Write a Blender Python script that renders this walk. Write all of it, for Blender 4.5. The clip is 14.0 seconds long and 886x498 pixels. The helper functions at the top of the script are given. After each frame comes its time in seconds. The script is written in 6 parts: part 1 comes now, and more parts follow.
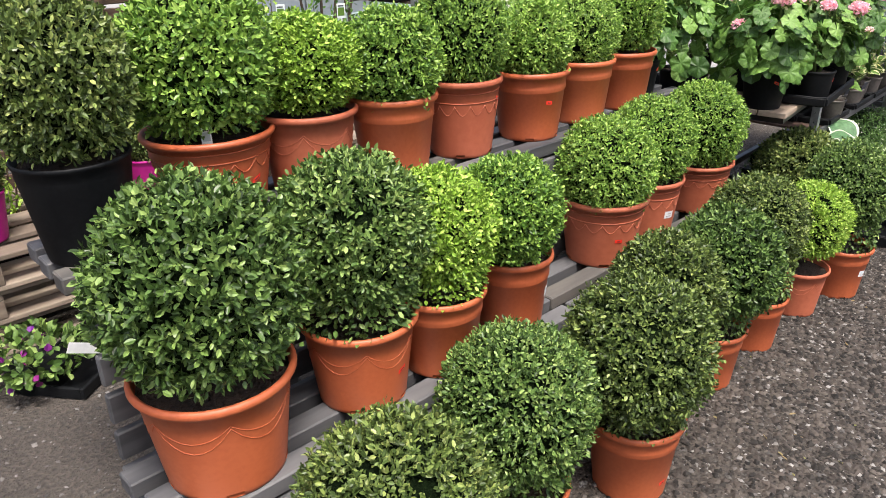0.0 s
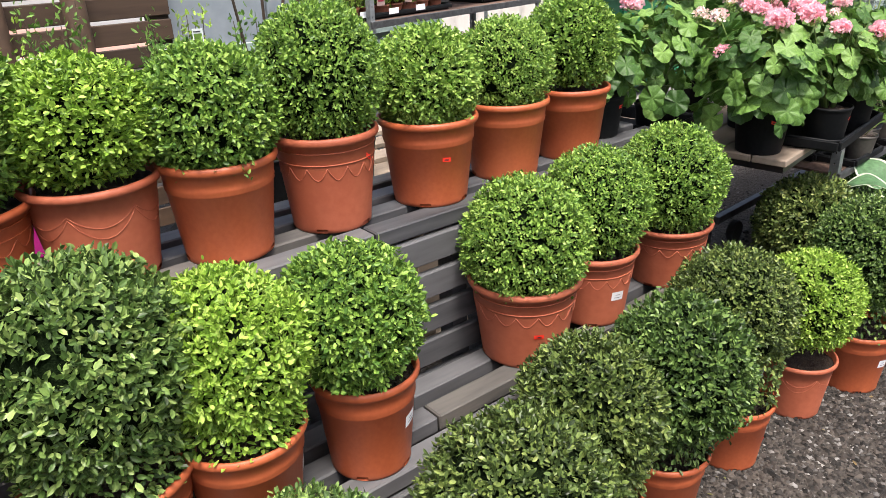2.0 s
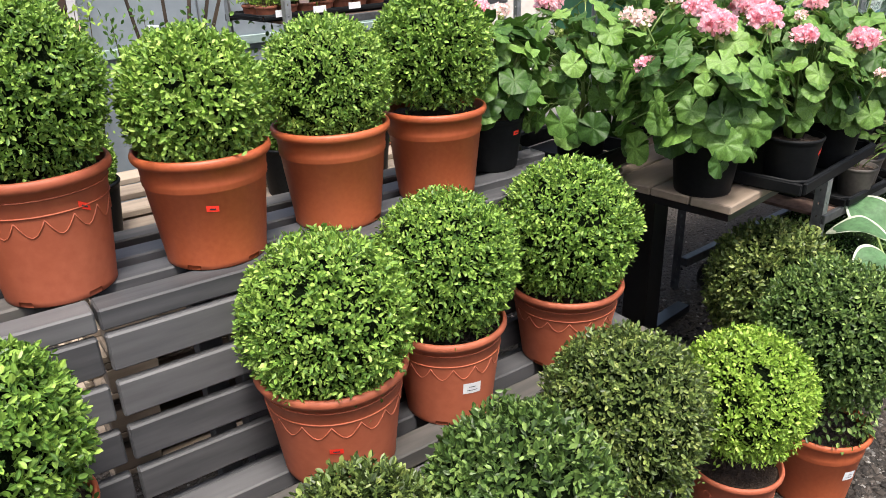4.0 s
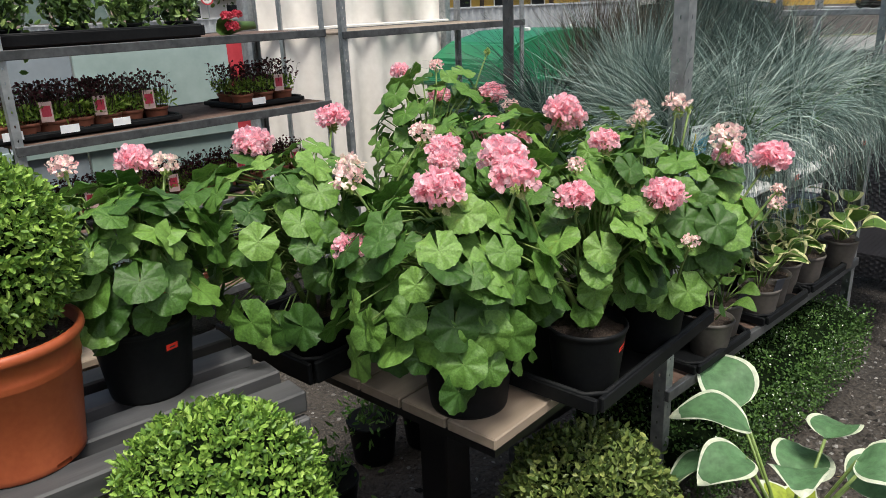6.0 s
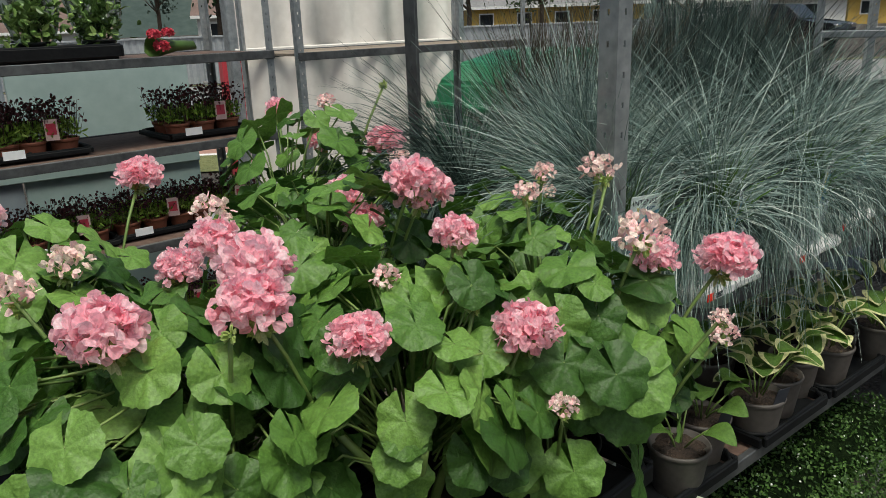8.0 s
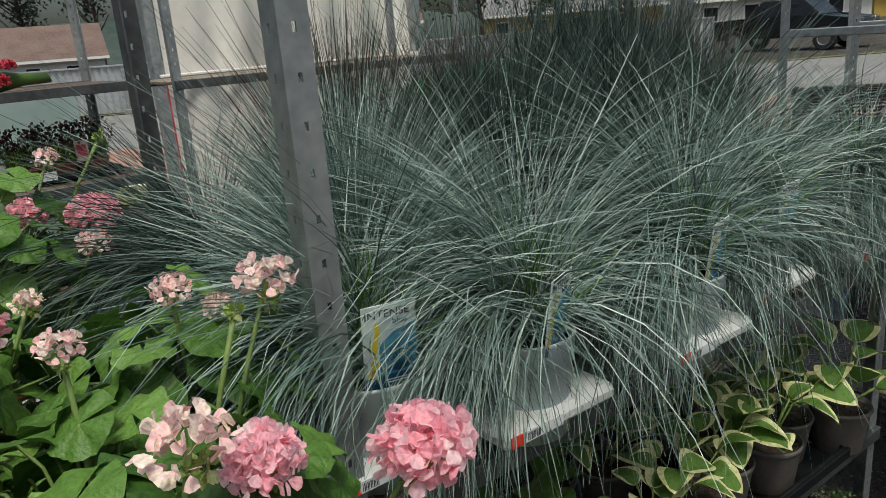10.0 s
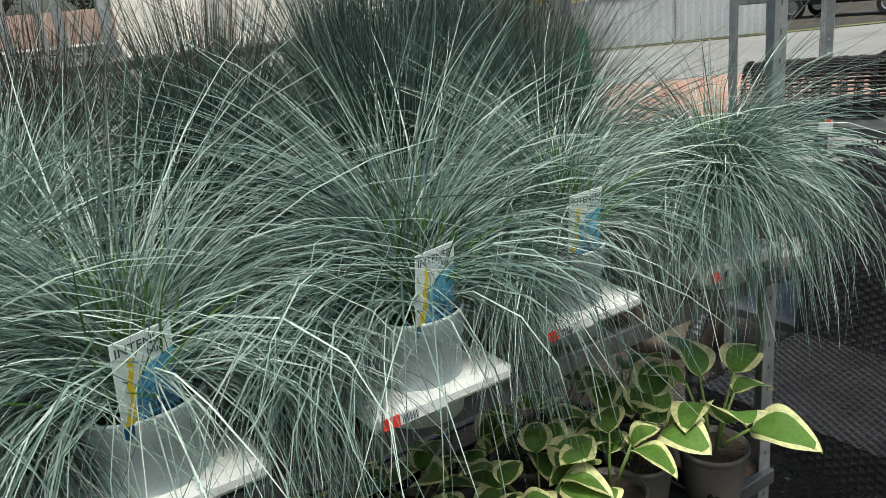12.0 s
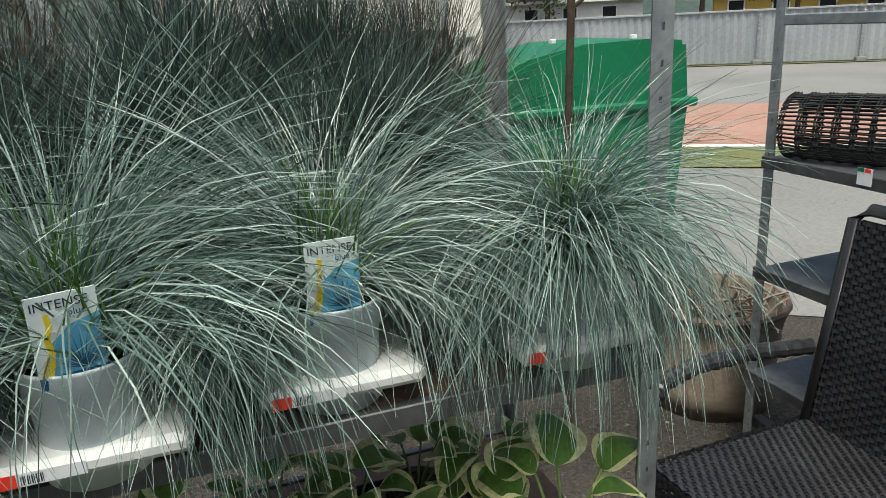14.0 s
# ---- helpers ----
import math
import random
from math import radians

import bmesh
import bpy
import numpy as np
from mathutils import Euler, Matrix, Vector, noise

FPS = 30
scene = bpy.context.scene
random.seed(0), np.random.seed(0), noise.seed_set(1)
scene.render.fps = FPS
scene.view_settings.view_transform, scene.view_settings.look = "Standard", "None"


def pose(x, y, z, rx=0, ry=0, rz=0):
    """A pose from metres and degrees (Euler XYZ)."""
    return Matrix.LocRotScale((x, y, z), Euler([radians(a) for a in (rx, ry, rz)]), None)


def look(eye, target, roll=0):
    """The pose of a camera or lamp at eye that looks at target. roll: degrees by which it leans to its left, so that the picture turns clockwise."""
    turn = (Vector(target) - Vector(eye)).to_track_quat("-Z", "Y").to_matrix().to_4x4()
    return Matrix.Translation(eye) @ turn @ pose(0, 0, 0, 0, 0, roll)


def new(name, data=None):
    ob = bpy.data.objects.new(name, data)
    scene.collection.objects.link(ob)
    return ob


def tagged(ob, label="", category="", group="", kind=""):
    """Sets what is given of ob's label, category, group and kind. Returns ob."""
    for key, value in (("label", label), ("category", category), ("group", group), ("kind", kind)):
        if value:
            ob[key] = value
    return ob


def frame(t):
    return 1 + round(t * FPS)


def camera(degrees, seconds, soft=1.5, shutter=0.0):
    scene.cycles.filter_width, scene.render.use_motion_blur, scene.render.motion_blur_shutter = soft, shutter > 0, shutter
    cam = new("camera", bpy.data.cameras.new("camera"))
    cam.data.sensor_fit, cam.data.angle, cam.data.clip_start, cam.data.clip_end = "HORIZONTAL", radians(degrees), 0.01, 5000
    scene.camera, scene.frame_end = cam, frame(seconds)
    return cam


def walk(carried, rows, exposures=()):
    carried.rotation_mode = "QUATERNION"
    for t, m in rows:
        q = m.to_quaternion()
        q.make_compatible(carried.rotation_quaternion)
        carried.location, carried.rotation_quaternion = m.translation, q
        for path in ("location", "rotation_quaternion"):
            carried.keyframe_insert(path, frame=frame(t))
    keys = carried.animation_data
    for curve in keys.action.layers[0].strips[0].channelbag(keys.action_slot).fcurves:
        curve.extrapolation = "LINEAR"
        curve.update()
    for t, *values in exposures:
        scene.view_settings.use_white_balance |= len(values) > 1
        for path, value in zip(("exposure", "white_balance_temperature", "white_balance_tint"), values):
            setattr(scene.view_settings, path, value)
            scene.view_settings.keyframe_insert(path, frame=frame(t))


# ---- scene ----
cam = camera(61.8, 14.0, soft=0.6)

PATH = [
    (0, (0.632, 0.161, 1.602), (1.872, 1.492, 0.771), -1.0),
    (0.5, (0.802, 0.215, 1.612), (2.052, 1.56, 0.819), -1.4),
    (1, (0.954, 0.245, 1.593), (2.191, 1.597, 0.793), -2.4),
    (1.5, (1.211, 0.244, 1.593), (2.406, 1.637, 0.797), -1.9),
    (2, (1.418, 0.264, 1.577), (2.553, 1.7, 0.77), -2.1),
    (2.2, (1.498, 0.293, 1.562), (2.619, 1.738, 0.752), -2.1),
    (4.3, (2.342, 0.389, 1.496), (3.381, 1.899, 0.695), -1.9),
    (4.5, (2.445, 0.426, 1.507), (3.511, 1.918, 0.707), -2.1),
    (5, (2.663, 0.529, 1.535), (3.838, 1.976, 0.809), -2.9),
    (5.5, (2.836, 0.578, 1.533), (4.068, 1.998, 0.85), -3.7),
    (6, (3.094, 0.586, 1.551), (4.3, 2.051, 0.919), -2.4),
    (6.5, (3.263, 0.61, 1.559), (4.405, 2.14, 0.962), -2.5),
    (7, (3.443, 0.672, 1.543), (4.559, 2.225, 0.958), -2.2),
    (7.2, (3.503, 0.704, 1.545), (4.614, 2.26, 0.959), -2.1),
    (9.3, (4.205, 0.79, 1.532), (5.25, 2.385, 0.951), -3.3),
    (9.5, (4.268, 0.809, 1.532), (5.311, 2.414, 0.953), -3.6),
    (10, (4.423, 0.882, 1.527), (5.454, 2.502, 0.969), -4.6),
    (10.5, (4.569, 0.911, 1.507), (5.54, 2.568, 0.95), -5.3),
    (11, (4.775, 0.883, 1.513), (5.645, 2.588, 0.934), -4.5),
    (11.5, (4.902, 0.839, 1.497), (5.756, 2.547, 0.901), -5.3),
    (12, (4.994, 0.817, 1.488), (5.882, 2.502, 0.88), -6.0),
    (12.5, (5.161, 0.806, 1.483), (6.052, 2.495, 0.889), -5.3),
    (13, (5.314, 0.795, 1.497), (6.063, 2.545, 0.885), -6.0),
    (13.5, (5.447, 0.776, 1.484), (6.051, 2.595, 0.913), -5.5),
    (14, (5.575, 0.771, 1.465), (6.095, 2.611, 0.879), -2.9),
]
EXPOSURE = [(0, 2.0, 6500, 12), (2.2, 1.95, 6500, 12), (4.5, 1.85, 6500, 10), (5.5, 1.55, 6500, 8), (6.5, 0.98, 6500, 3), (7.2, 0.85, 6500, 1), (9.3, 0.5, 6500, 2), (10.5, 0.8, 6500, 0), (12, 1.3, 6500, -1), (14, 1.2, 6500, 0)]
walk(cam, [(t, look(eye, target, roll)) for t, eye, target, roll in PATH], EXPOSURE)

# ---- world, sun, exposure ----
world = bpy.data.worlds.new("world")
world.use_nodes = True
scene.world = world
wn = world.node_tree
sky = wn.nodes.new("ShaderNodeTexSky")
sky.sky_type = "NISHITA"
sky.sun_disc = False
sky.sun_elevation, sky.sun_rotation = radians(68), radians(199)
sky.air_density, sky.dust_density, sky.ozone_density = 1.0, 6.0, 0.6
wn.nodes["Background"].inputs[1].default_value = 0.065
wn.links.new(sky.outputs[0], wn.nodes["Background"].inputs[0])
sun = new("sun", bpy.data.lights.new("sun", "SUN"))
sun.data.energy, sun.data.angle, sun.data.color = 1.5, radians(14), (1.0, 0.96, 0.9)
sun.matrix_world = look((0, 0, 30), (2.6, 7.5, 10.0))

# ---- materials ----
def material(name):
    m = bpy.data.materials.new(name)
    m.use_nodes = True
    return m, m.node_tree.nodes, m.node_tree.links, m.node_tree.nodes["Principled BSDF"]


def ramp_node(nodes, stops):
    r = nodes.new("ShaderNodeValToRGB")
    while len(r.color_ramp.elements) < len(stops):
        r.color_ramp.elements.new(0.5)
    for e, (p, c) in zip(r.color_ramp.elements, stops):
        e.position, e.color = p, (*c, 1)
    return r


def surface(name, dark, light, rough=0.6, grain=60.0, stain=4.0, bump=0.15, metal=0.0, spec=0.5, by_object=0.12, stretch=(1, 1, 1), depth=0.01):
    """Two scales of variation, a little relief, and a slight change from object to object."""
    m, n, l, b = material(name)
    co = n.new("ShaderNodeTexCoord")
    mp = n.new("ShaderNodeMapping")
    mp.inputs["Scale"].default_value = stretch
    l.new(co.outputs["Object"], mp.inputs[0])
    fine, broad = n.new("ShaderNodeTexNoise"), n.new("ShaderNodeTexNoise")
    fine.inputs["Scale"].default_value, broad.inputs["Scale"].default_value = grain, stain
    fine.inputs["Detail"].default_value, broad.inputs["Detail"].default_value = 4, 3
    l.new(mp.outputs[0], fine.inputs[0]), l.new(mp.outputs[0], broad.inputs[0])
    mix = n.new("ShaderNodeMath")
    mix.operation = "MULTIPLY_ADD"
    mix.inputs[1].default_value = 0.45
    l.new(fine.outputs[0], mix.inputs[0])
    half = n.new("ShaderNodeMath")
    half.operation = "MULTIPLY"
    half.inputs[1].default_value = 0.55
    l.new(broad.outputs[0], half.inputs[0]), l.new(half.outputs[0], mix.inputs[2])
    info = n.new("ShaderNodeObjectInfo")
    shift = n.new("ShaderNodeMath")
    shift.operation = "MULTIPLY_ADD"
    shift.inputs[1].default_value, shift.inputs[2].default_value = by_object, -by_object / 2
    l.new(info.outputs["Random"], shift.inputs[0])
    add = n.new("ShaderNodeMath")
    l.new(mix.outputs[0], add.inputs[0]), l.new(shift.outputs[0], add.inputs[1])
    r = ramp_node(n, [(0.33, dark), (0.67, light)])
    l.new(add.outputs[0], r.inputs[0]), l.new(r.outputs[0], b.inputs["Base Color"])
    b.inputs["Roughness"].default_value, b.inputs["Metallic"].default_value, b.inputs["Specular IOR Level"].default_value = rough, metal, spec
    if bump:
        bn = n.new("ShaderNodeBump")
        bn.inputs["Strength"].default_value, bn.inputs["Distance"].default_value = bump, depth
        l.new(fine.outputs[0], bn.inputs["Height"]), l.new(bn.outputs[0], b.inputs["Normal"])
    return m


def leafy(name, colours, rough=0.4, through_light=0.25, spec=0.4, wave=0.0, by_object=0.16):
    """Leaves: each island takes its own tone, plants differ a little, some light passes through."""
    m, n, l, b = material(name)
    geo, info = n.new("ShaderNodeNewGeometry"), n.new("ShaderNodeObjectInfo")
    add = n.new("ShaderNodeMath")
    add.operation = "MULTIPLY_ADD"
    add.inputs[1].default_value = by_object
    l.new(info.outputs["Random"], add.inputs[0])
    sub = n.new("ShaderNodeMath")
    sub.operation = "MULTIPLY_ADD"
    sub.inputs[1].default_value, sub.inputs[2].default_value = 1 - by_object, 0.0
    l.new(geo.outputs["Random Per Island"], sub.inputs[0]), l.new(sub.outputs[0], add.inputs[2])
    r = ramp_node(n, [(i / max(1, len(colours) - 1), c) for i, c in enumerate(colours)])
    l.new(add.outputs[0], r.inputs[0])
    co, no = n.new("ShaderNodeTexCoord"), n.new("ShaderNodeTexNoise")
    no.inputs["Scale"].default_value = 9.0
    l.new(co.outputs["Object"], no.inputs[0])
    hs = n.new("ShaderNodeHueSaturation")
    val = n.new("ShaderNodeMapRange")
    val.inputs["From Min"].default_value, val.inputs["From Max"].default_value = 0.3, 0.7
    val.inputs["To Min"].default_value, val.inputs["To Max"].default_value = 0.75, 1.2
    l.new(no.outputs[0], val.inputs[0]), l.new(val.outputs[0], hs.inputs["Value"])
    l.new(r.outputs[0], hs.inputs["Color"]), l.new(hs.outputs[0], b.inputs["Base Color"])
    b.inputs["Roughness"].default_value, b.inputs["Specular IOR Level"].default_value = rough, spec
    t, mx = n.new("ShaderNodeBsdfTranslucent"), n.new("ShaderNodeMixShader")
    l.new(hs.outputs[0], t.inputs[0])
    mx.inputs[0].default_value = through_light
    l.new(b.outputs[0], mx.inputs[1]), l.new(t.outputs[0], mx.inputs[2])
    l.new(mx.outputs[0], n["Material Output"].inputs[0])
    if wave:
        vo, bn = n.new("ShaderNodeTexNoise"), n.new("ShaderNodeBump")
        vo.inputs["Scale"].default_value = wave
        l.new(co.outputs["Object"], vo.inputs[0]), l.new(vo.outputs[0], bn.inputs["Height"])
        bn.inputs["Strength"].default_value, bn.inputs["Distance"].default_value = 0.5, 0.004
        l.new(bn.outputs[0], b.inputs["Normal"])
    return m


M_TERRA = surface("terracotta plastic", (0.36, 0.078, 0.028), (0.46, 0.115, 0.043), 0.48, 90, 5, 0.06, by_object=0.35, depth=0.002)
M_TERRA2 = surface("dusty terracotta plastic", (0.33, 0.08, 0.037), (0.43, 0.12, 0.06), 0.6, 60, 6, 0.08, by_object=0.3, depth=0.002)
M_BLACK = surface("black plastic", (0.004, 0.0045, 0.0055), (0.011, 0.012, 0.013), 0.55, 80, 7, 0.05, depth=0.002, spec=0.14)
M_MAGENTA = surface("magenta plastic", (0.42, 0.008, 0.20), (0.5, 0.015, 0.26), 0.45, 60, 5, 0.04, depth=0.002)
M_TAUPE = surface("taupe plastic pot", (0.07, 0.062, 0.055), (0.12, 0.105, 0.095), 0.6, 70, 8, 0.1, depth=0.002)
M_SAGE = surface("pale grey-green plastic", (0.46, 0.53, 0.55), (0.58, 0.65, 0.67), 0.5, 60, 6, 0.04, depth=0.002)
M_TRAYW = surface("white plastic tray", (0.62, 0.63, 0.62), (0.76, 0.76, 0.75), 0.45, 40, 7, 0.04, depth=0.002)
M_SOIL = surface("potting soil", (0.012, 0.008, 0.006), (0.07, 0.045, 0.03), 0.95, 160, 25, 0.9, depth=0.01)
M_DECK = surface("dark grey painted wood", (0.035, 0.036, 0.04), (0.115, 0.115, 0.12), 0.62, 35, 3, 0.35, stretch=(0.12, 1, 1), by_object=0.3, depth=0.004)
M_DECKW = surface("worn grey painted wood", (0.06, 0.058, 0.055), (0.19, 0.17, 0.15), 0.7, 30, 4, 0.4, stretch=(0.12, 1, 1), by_object=0.3, depth=0.004)
M_PLANK = surface("pale brown composite plank", (0.2, 0.155, 0.115), (0.33, 0.26, 0.2), 0.6, 40, 3, 0.2, stretch=(0.1, 1, 1), by_object=0.3, depth=0.003)
M_RAW = surface("weathered raw wood", (0.13, 0.1, 0.075), (0.32, 0.26, 0.2), 0.85, 30, 4, 0.5, stretch=(0.15, 1, 1), by_object=0.35, depth=0.005)
M_BROWN = surface("dark brown stained boards", (0.035, 0.02, 0.012), (0.085, 0.05, 0.03), 0.75, 30, 3, 0.4, stretch=(0.1, 1, 1), by_object=0.3, depth=0.004)
M_GALV = surface("galvanised steel", (0.26, 0.28, 0.29), (0.5, 0.52, 0.53), 0.48, 45, 14, 0.05, metal=0.75, depth=0.002)
M_GALVD = surface("dull dark steel and painted post shade", (0.07, 0.072, 0.075), (0.16, 0.165, 0.17), 0.5, 45, 10, 0.08, metal=0.6, depth=0.002)
M_RUST = surface("rusty shelf board edge", (0.07, 0.04, 0.03), (0.2, 0.13, 0.1), 0.8, 40, 6, 0.3, depth=0.003)
M_STEEL = surface("black lacquered steel", (0.006, 0.006, 0.007), (0.015, 0.015, 0.016), 0.3, 60, 6, 0.03, depth=0.001)
M_RATTAN = surface("black plastic rattan", (0.012, 0.012, 0.014), (0.032, 0.032, 0.037), 0.36, 140, 8, 0.1, depth=0.001)
M_WICKER = surface("black willow wicker", (0.006, 0.006, 0.006), (0.02, 0.018, 0.018), 0.55, 120, 9, 0.2, depth=0.001)
M_GRAVEL = surface("dark grey gravel and dust", (0.011, 0.01, 0.009), (0.1, 0.084, 0.07), 0.92, 60, 1.1, 1.0, depth=0.03, by_object=0)
M_STONE = leafy("loose chips", [(0.048, 0.0448, 0.0424), (0.096, 0.0896, 0.084), (0.16, 0.152, 0.144), (0.272, 0.264, 0.248)], 0.9, 0.0, 0.2)
M_ASPHALT = surface("worn asphalt", (0.17, 0.165, 0.16), (0.26, 0.255, 0.25), 0.9, 30, 0.4, 0.4, depth=0.01, by_object=0)
M_PAVER = surface("red concrete pavers", (0.30, 0.16, 0.12), (0.42, 0.25, 0.2), 0.9, 8, 0.5, 0.3, depth=0.01, by_object=0)
M_LINE = surface("white road paint", (0.6, 0.6, 0.58), (0.8, 0.8, 0.78), 0.8, 20, 2, 0.2)
M_VERGE = surface("grass verge", (0.09, 0.11, 0.035), (0.2, 0.2, 0.08), 0.95, 18, 0.8, 0.8, depth=0.04, by_object=0)
M_SHEET = surface("grey corrugated sheet", (0.25, 0.27, 0.29), (0.36, 0.38, 0.4), 0.5, 12, 0.7, 0.05, by_object=0.1)
M_CANVAS = surface("off-white tarpaulin", (0.66, 0.62, 0.58), (0.8, 0.76, 0.72), 0.7, 18, 0.8, 0.15, depth=0.01)
M_TEAL = surface("dusty green-grey panel", (0.27, 0.36, 0.35), (0.38, 0.48, 0.47), 0.35, 14, 0.9, 0.05)
M_SLATE = surface("blue-grey panel", (0.2, 0.24, 0.27), (0.29, 0.33, 0.37), 0.4, 14, 0.9, 0.05)
M_REDP = surface("red painted column", (0.5, 0.035, 0.05), (0.62, 0.07, 0.09), 0.45, 20, 3, 0.05)
M_WHITE = surface("white paint", (0.72, 0.72, 0.71), (0.84, 0.84, 0.83), 0.5, 40, 5, 0.03)
M_BIN = surface("green plastic container", (0.003, 0.11, 0.045), (0.009, 0.17, 0.072), 0.4, 25, 1.5, 0.05)
M_RED = surface("red-orange price sticker", (0.85, 0.03, 0.015), (0.95, 0.06, 0.03), 0.5, 60, 8, 0.0)
M_PAPER = surface("white label paper", (0.7, 0.72, 0.74), (0.85, 0.86, 0.87), 0.5, 60, 12, 0.03)
M_INK = surface("dark print", (0.02, 0.025, 0.04), (0.05, 0.055, 0.07), 0.5, 60, 8, 0.0)
M_NAVY = surface("navy card print", (0.004, 0.06, 0.15), (0.01, 0.1, 0.22), 0.3, 60, 9, 0.0)
M_BLUE = surface("blue card print", (0.03, 0.22, 0.42), (0.16, 0.45, 0.62), 0.3, 30, 14, 0.0)
M_PALE = surface("pale blue-white card", (0.62, 0.7, 0.7), (0.76, 0.82, 0.8), 0.3, 30, 12, 0.0)
M_YELLOW = surface("yellow card stripe", (0.7, 0.5, 0.01), (0.8, 0.62, 0.05), 0.3, 50, 9, 0.0)
M_POTRED = surface("small terracotta pot", (0.2, 0.065, 0.035), (0.3, 0.1, 0.055), 0.6, 60, 6, 0.08, depth=0.002)
M_CARDP = surface("pink plant picture card", (0.62, 0.42, 0.38), (0.75, 0.55, 0.5), 0.4, 120, 30, 0.0)
M_CARDR = surface("deep pink card print", (0.5, 0.03, 0.06), (0.62, 0.08, 0.12), 0.4, 120, 30, 0.0)
M_ROOF = surface("brown roof tiles", (0.11, 0.07, 0.06), (0.2, 0.14, 0.12), 0.85, 6, 0.6, 0.4, depth=0.05)
M_ROOFG = surface("grey roof tiles", (0.13, 0.13, 0.135), (0.24, 0.24, 0.245), 0.85, 6, 0.6, 0.4, depth=0.05)
M_HOUSEY = surface("ochre house wall", (0.5, 0.33, 0.07), (0.62, 0.43, 0.12), 0.8, 5, 0.5, 0.1)
M_HOUSEW = surface("white house wall", (0.6, 0.6, 0.58), (0.75, 0.75, 0.73), 0.8, 5, 0.5, 0.1)
M_GLASS, _n, _l, _b = material("dark glass")
_b.inputs["Base Color"].default_value, _b.inputs["Roughness"].default_value = (0.02, 0.025, 0.03, 1), 0.06
M_CAR = surface("dark grey car paint", (0.012, 0.013, 0.015), (0.022, 0.023, 0.026), 0.22, 30, 2, 0.0, metal=0.3)
M_TYRE = surface("tyre rubber", (0.01, 0.01, 0.01), (0.02, 0.02, 0.02), 0.85, 60, 5, 0.1)
M_CHROME = surface("bright metal", (0.5, 0.5, 0.5), (0.65, 0.65, 0.65), 0.2, 30, 4, 0.0, metal=1.0)
M_CLEAR, _n, _l, _b = material("clear film")
_b.inputs["Base Color"].default_value, _b.inputs["Roughness"].default_value = (0.9, 0.95, 0.93, 1), 0.12
_b.inputs["Transmission Weight"].default_value, _b.inputs["IOR"].default_value = 1.0, 1.05
M_STEM = surface("green stalks", (0.10, 0.17, 0.035), (0.2, 0.28, 0.08), 0.5, 60, 10, 0.1, depth=0.002)
M_TWIG = surface("brown twigs", (0.03, 0.02, 0.013), (0.08, 0.055, 0.035), 0.85, 60, 10, 0.3, depth=0.002)
# near-black base colour puts the shade between the leaves into the core
M_CORE = surface("inner lump with painted shade", (0.002, 0.005, 0.0015), (0.008, 0.016, 0.005), 1.0, 60, 12, 0.8, depth=0.02, spec=0.05)
M_BOXD = leafy("dark box leaves", [(0.018, 0.04, 0.01), (0.046, 0.09, 0.02), (0.088, 0.16, 0.037), (0.160, 0.255, 0.062), (0.319, 0.42, 0.13)], 0.4, 0.12, 0.35)
M_BOXB = leafy("bronzed box leaves", [(0.021, 0.036, 0.011), (0.054, 0.086, 0.021), (0.097, 0.15, 0.036), (0.178, 0.24, 0.06), (0.335, 0.38, 0.12)], 0.4, 0.12, 0.35)
M_BOXM = leafy("green box leaves", [(0.041, 0.1, 0.018), (0.104, 0.21, 0.034), (0.185, 0.325, 0.052), (0.289, 0.45, 0.082), (0.436, 0.59, 0.15)], 0.42, 0.18, 0.35)
M_BOXL = leafy("fresh yellow-green box leaves", [(0.06, 0.13, 0.016), (0.15, 0.275, 0.03), (0.25, 0.41, 0.05), (0.35, 0.52, 0.08), (0.47, 0.62, 0.15)], 0.42, 0.2, 0.35)
M_GER = leafy("geranium leaves", [(0.022, 0.062, 0.011), (0.053, 0.128, 0.021), (0.098, 0.205, 0.035), (0.15, 0.28, 0.054), (0.225, 0.365, 0.088)], 0.5, 0.18, 0.4, wave=6, by_object=0.75)
M_PINK = leafy("pink petals", [(0.99, 0.44, 0.54), (0.99, 0.58, 0.66), (0.99, 0.72, 0.78), (0.99, 0.86, 0.89)], 0.7, 0.5, 0.2)
M_PINKD = leafy("pale and faded petals", [(0.96, 0.52, 0.55), (0.96, 0.68, 0.66), (0.96, 0.8, 0.74), (0.86, 0.8, 0.58)], 0.6, 0.3, 0.2)
M_BUD = leafy("green-cream buds", [(0.22, 0.33, 0.07), (0.36, 0.46, 0.13), (0.6, 0.6, 0.34)], 0.55, 0.2)
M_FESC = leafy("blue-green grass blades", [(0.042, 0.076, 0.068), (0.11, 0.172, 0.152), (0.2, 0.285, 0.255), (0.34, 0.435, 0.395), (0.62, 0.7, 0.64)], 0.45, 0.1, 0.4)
# blue-green blades again, with the shade deep in the rows put into the colour
M_FESD = leafy("grass blades with depth shade", [(0.014, 0.028, 0.024), (0.036, 0.062, 0.054), (0.075, 0.115, 0.1), (0.16, 0.215, 0.19)], 0.5, 0.1, 0.4)
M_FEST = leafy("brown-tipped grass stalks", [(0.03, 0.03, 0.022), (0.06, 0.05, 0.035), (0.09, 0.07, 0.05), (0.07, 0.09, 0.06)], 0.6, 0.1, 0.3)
M_HOSTA = leafy("hosta leaf green", [(0.075, 0.165, 0.03), (0.125, 0.235, 0.042), (0.175, 0.3, 0.06)], 0.45, 0.2, 0.35, wave=40)
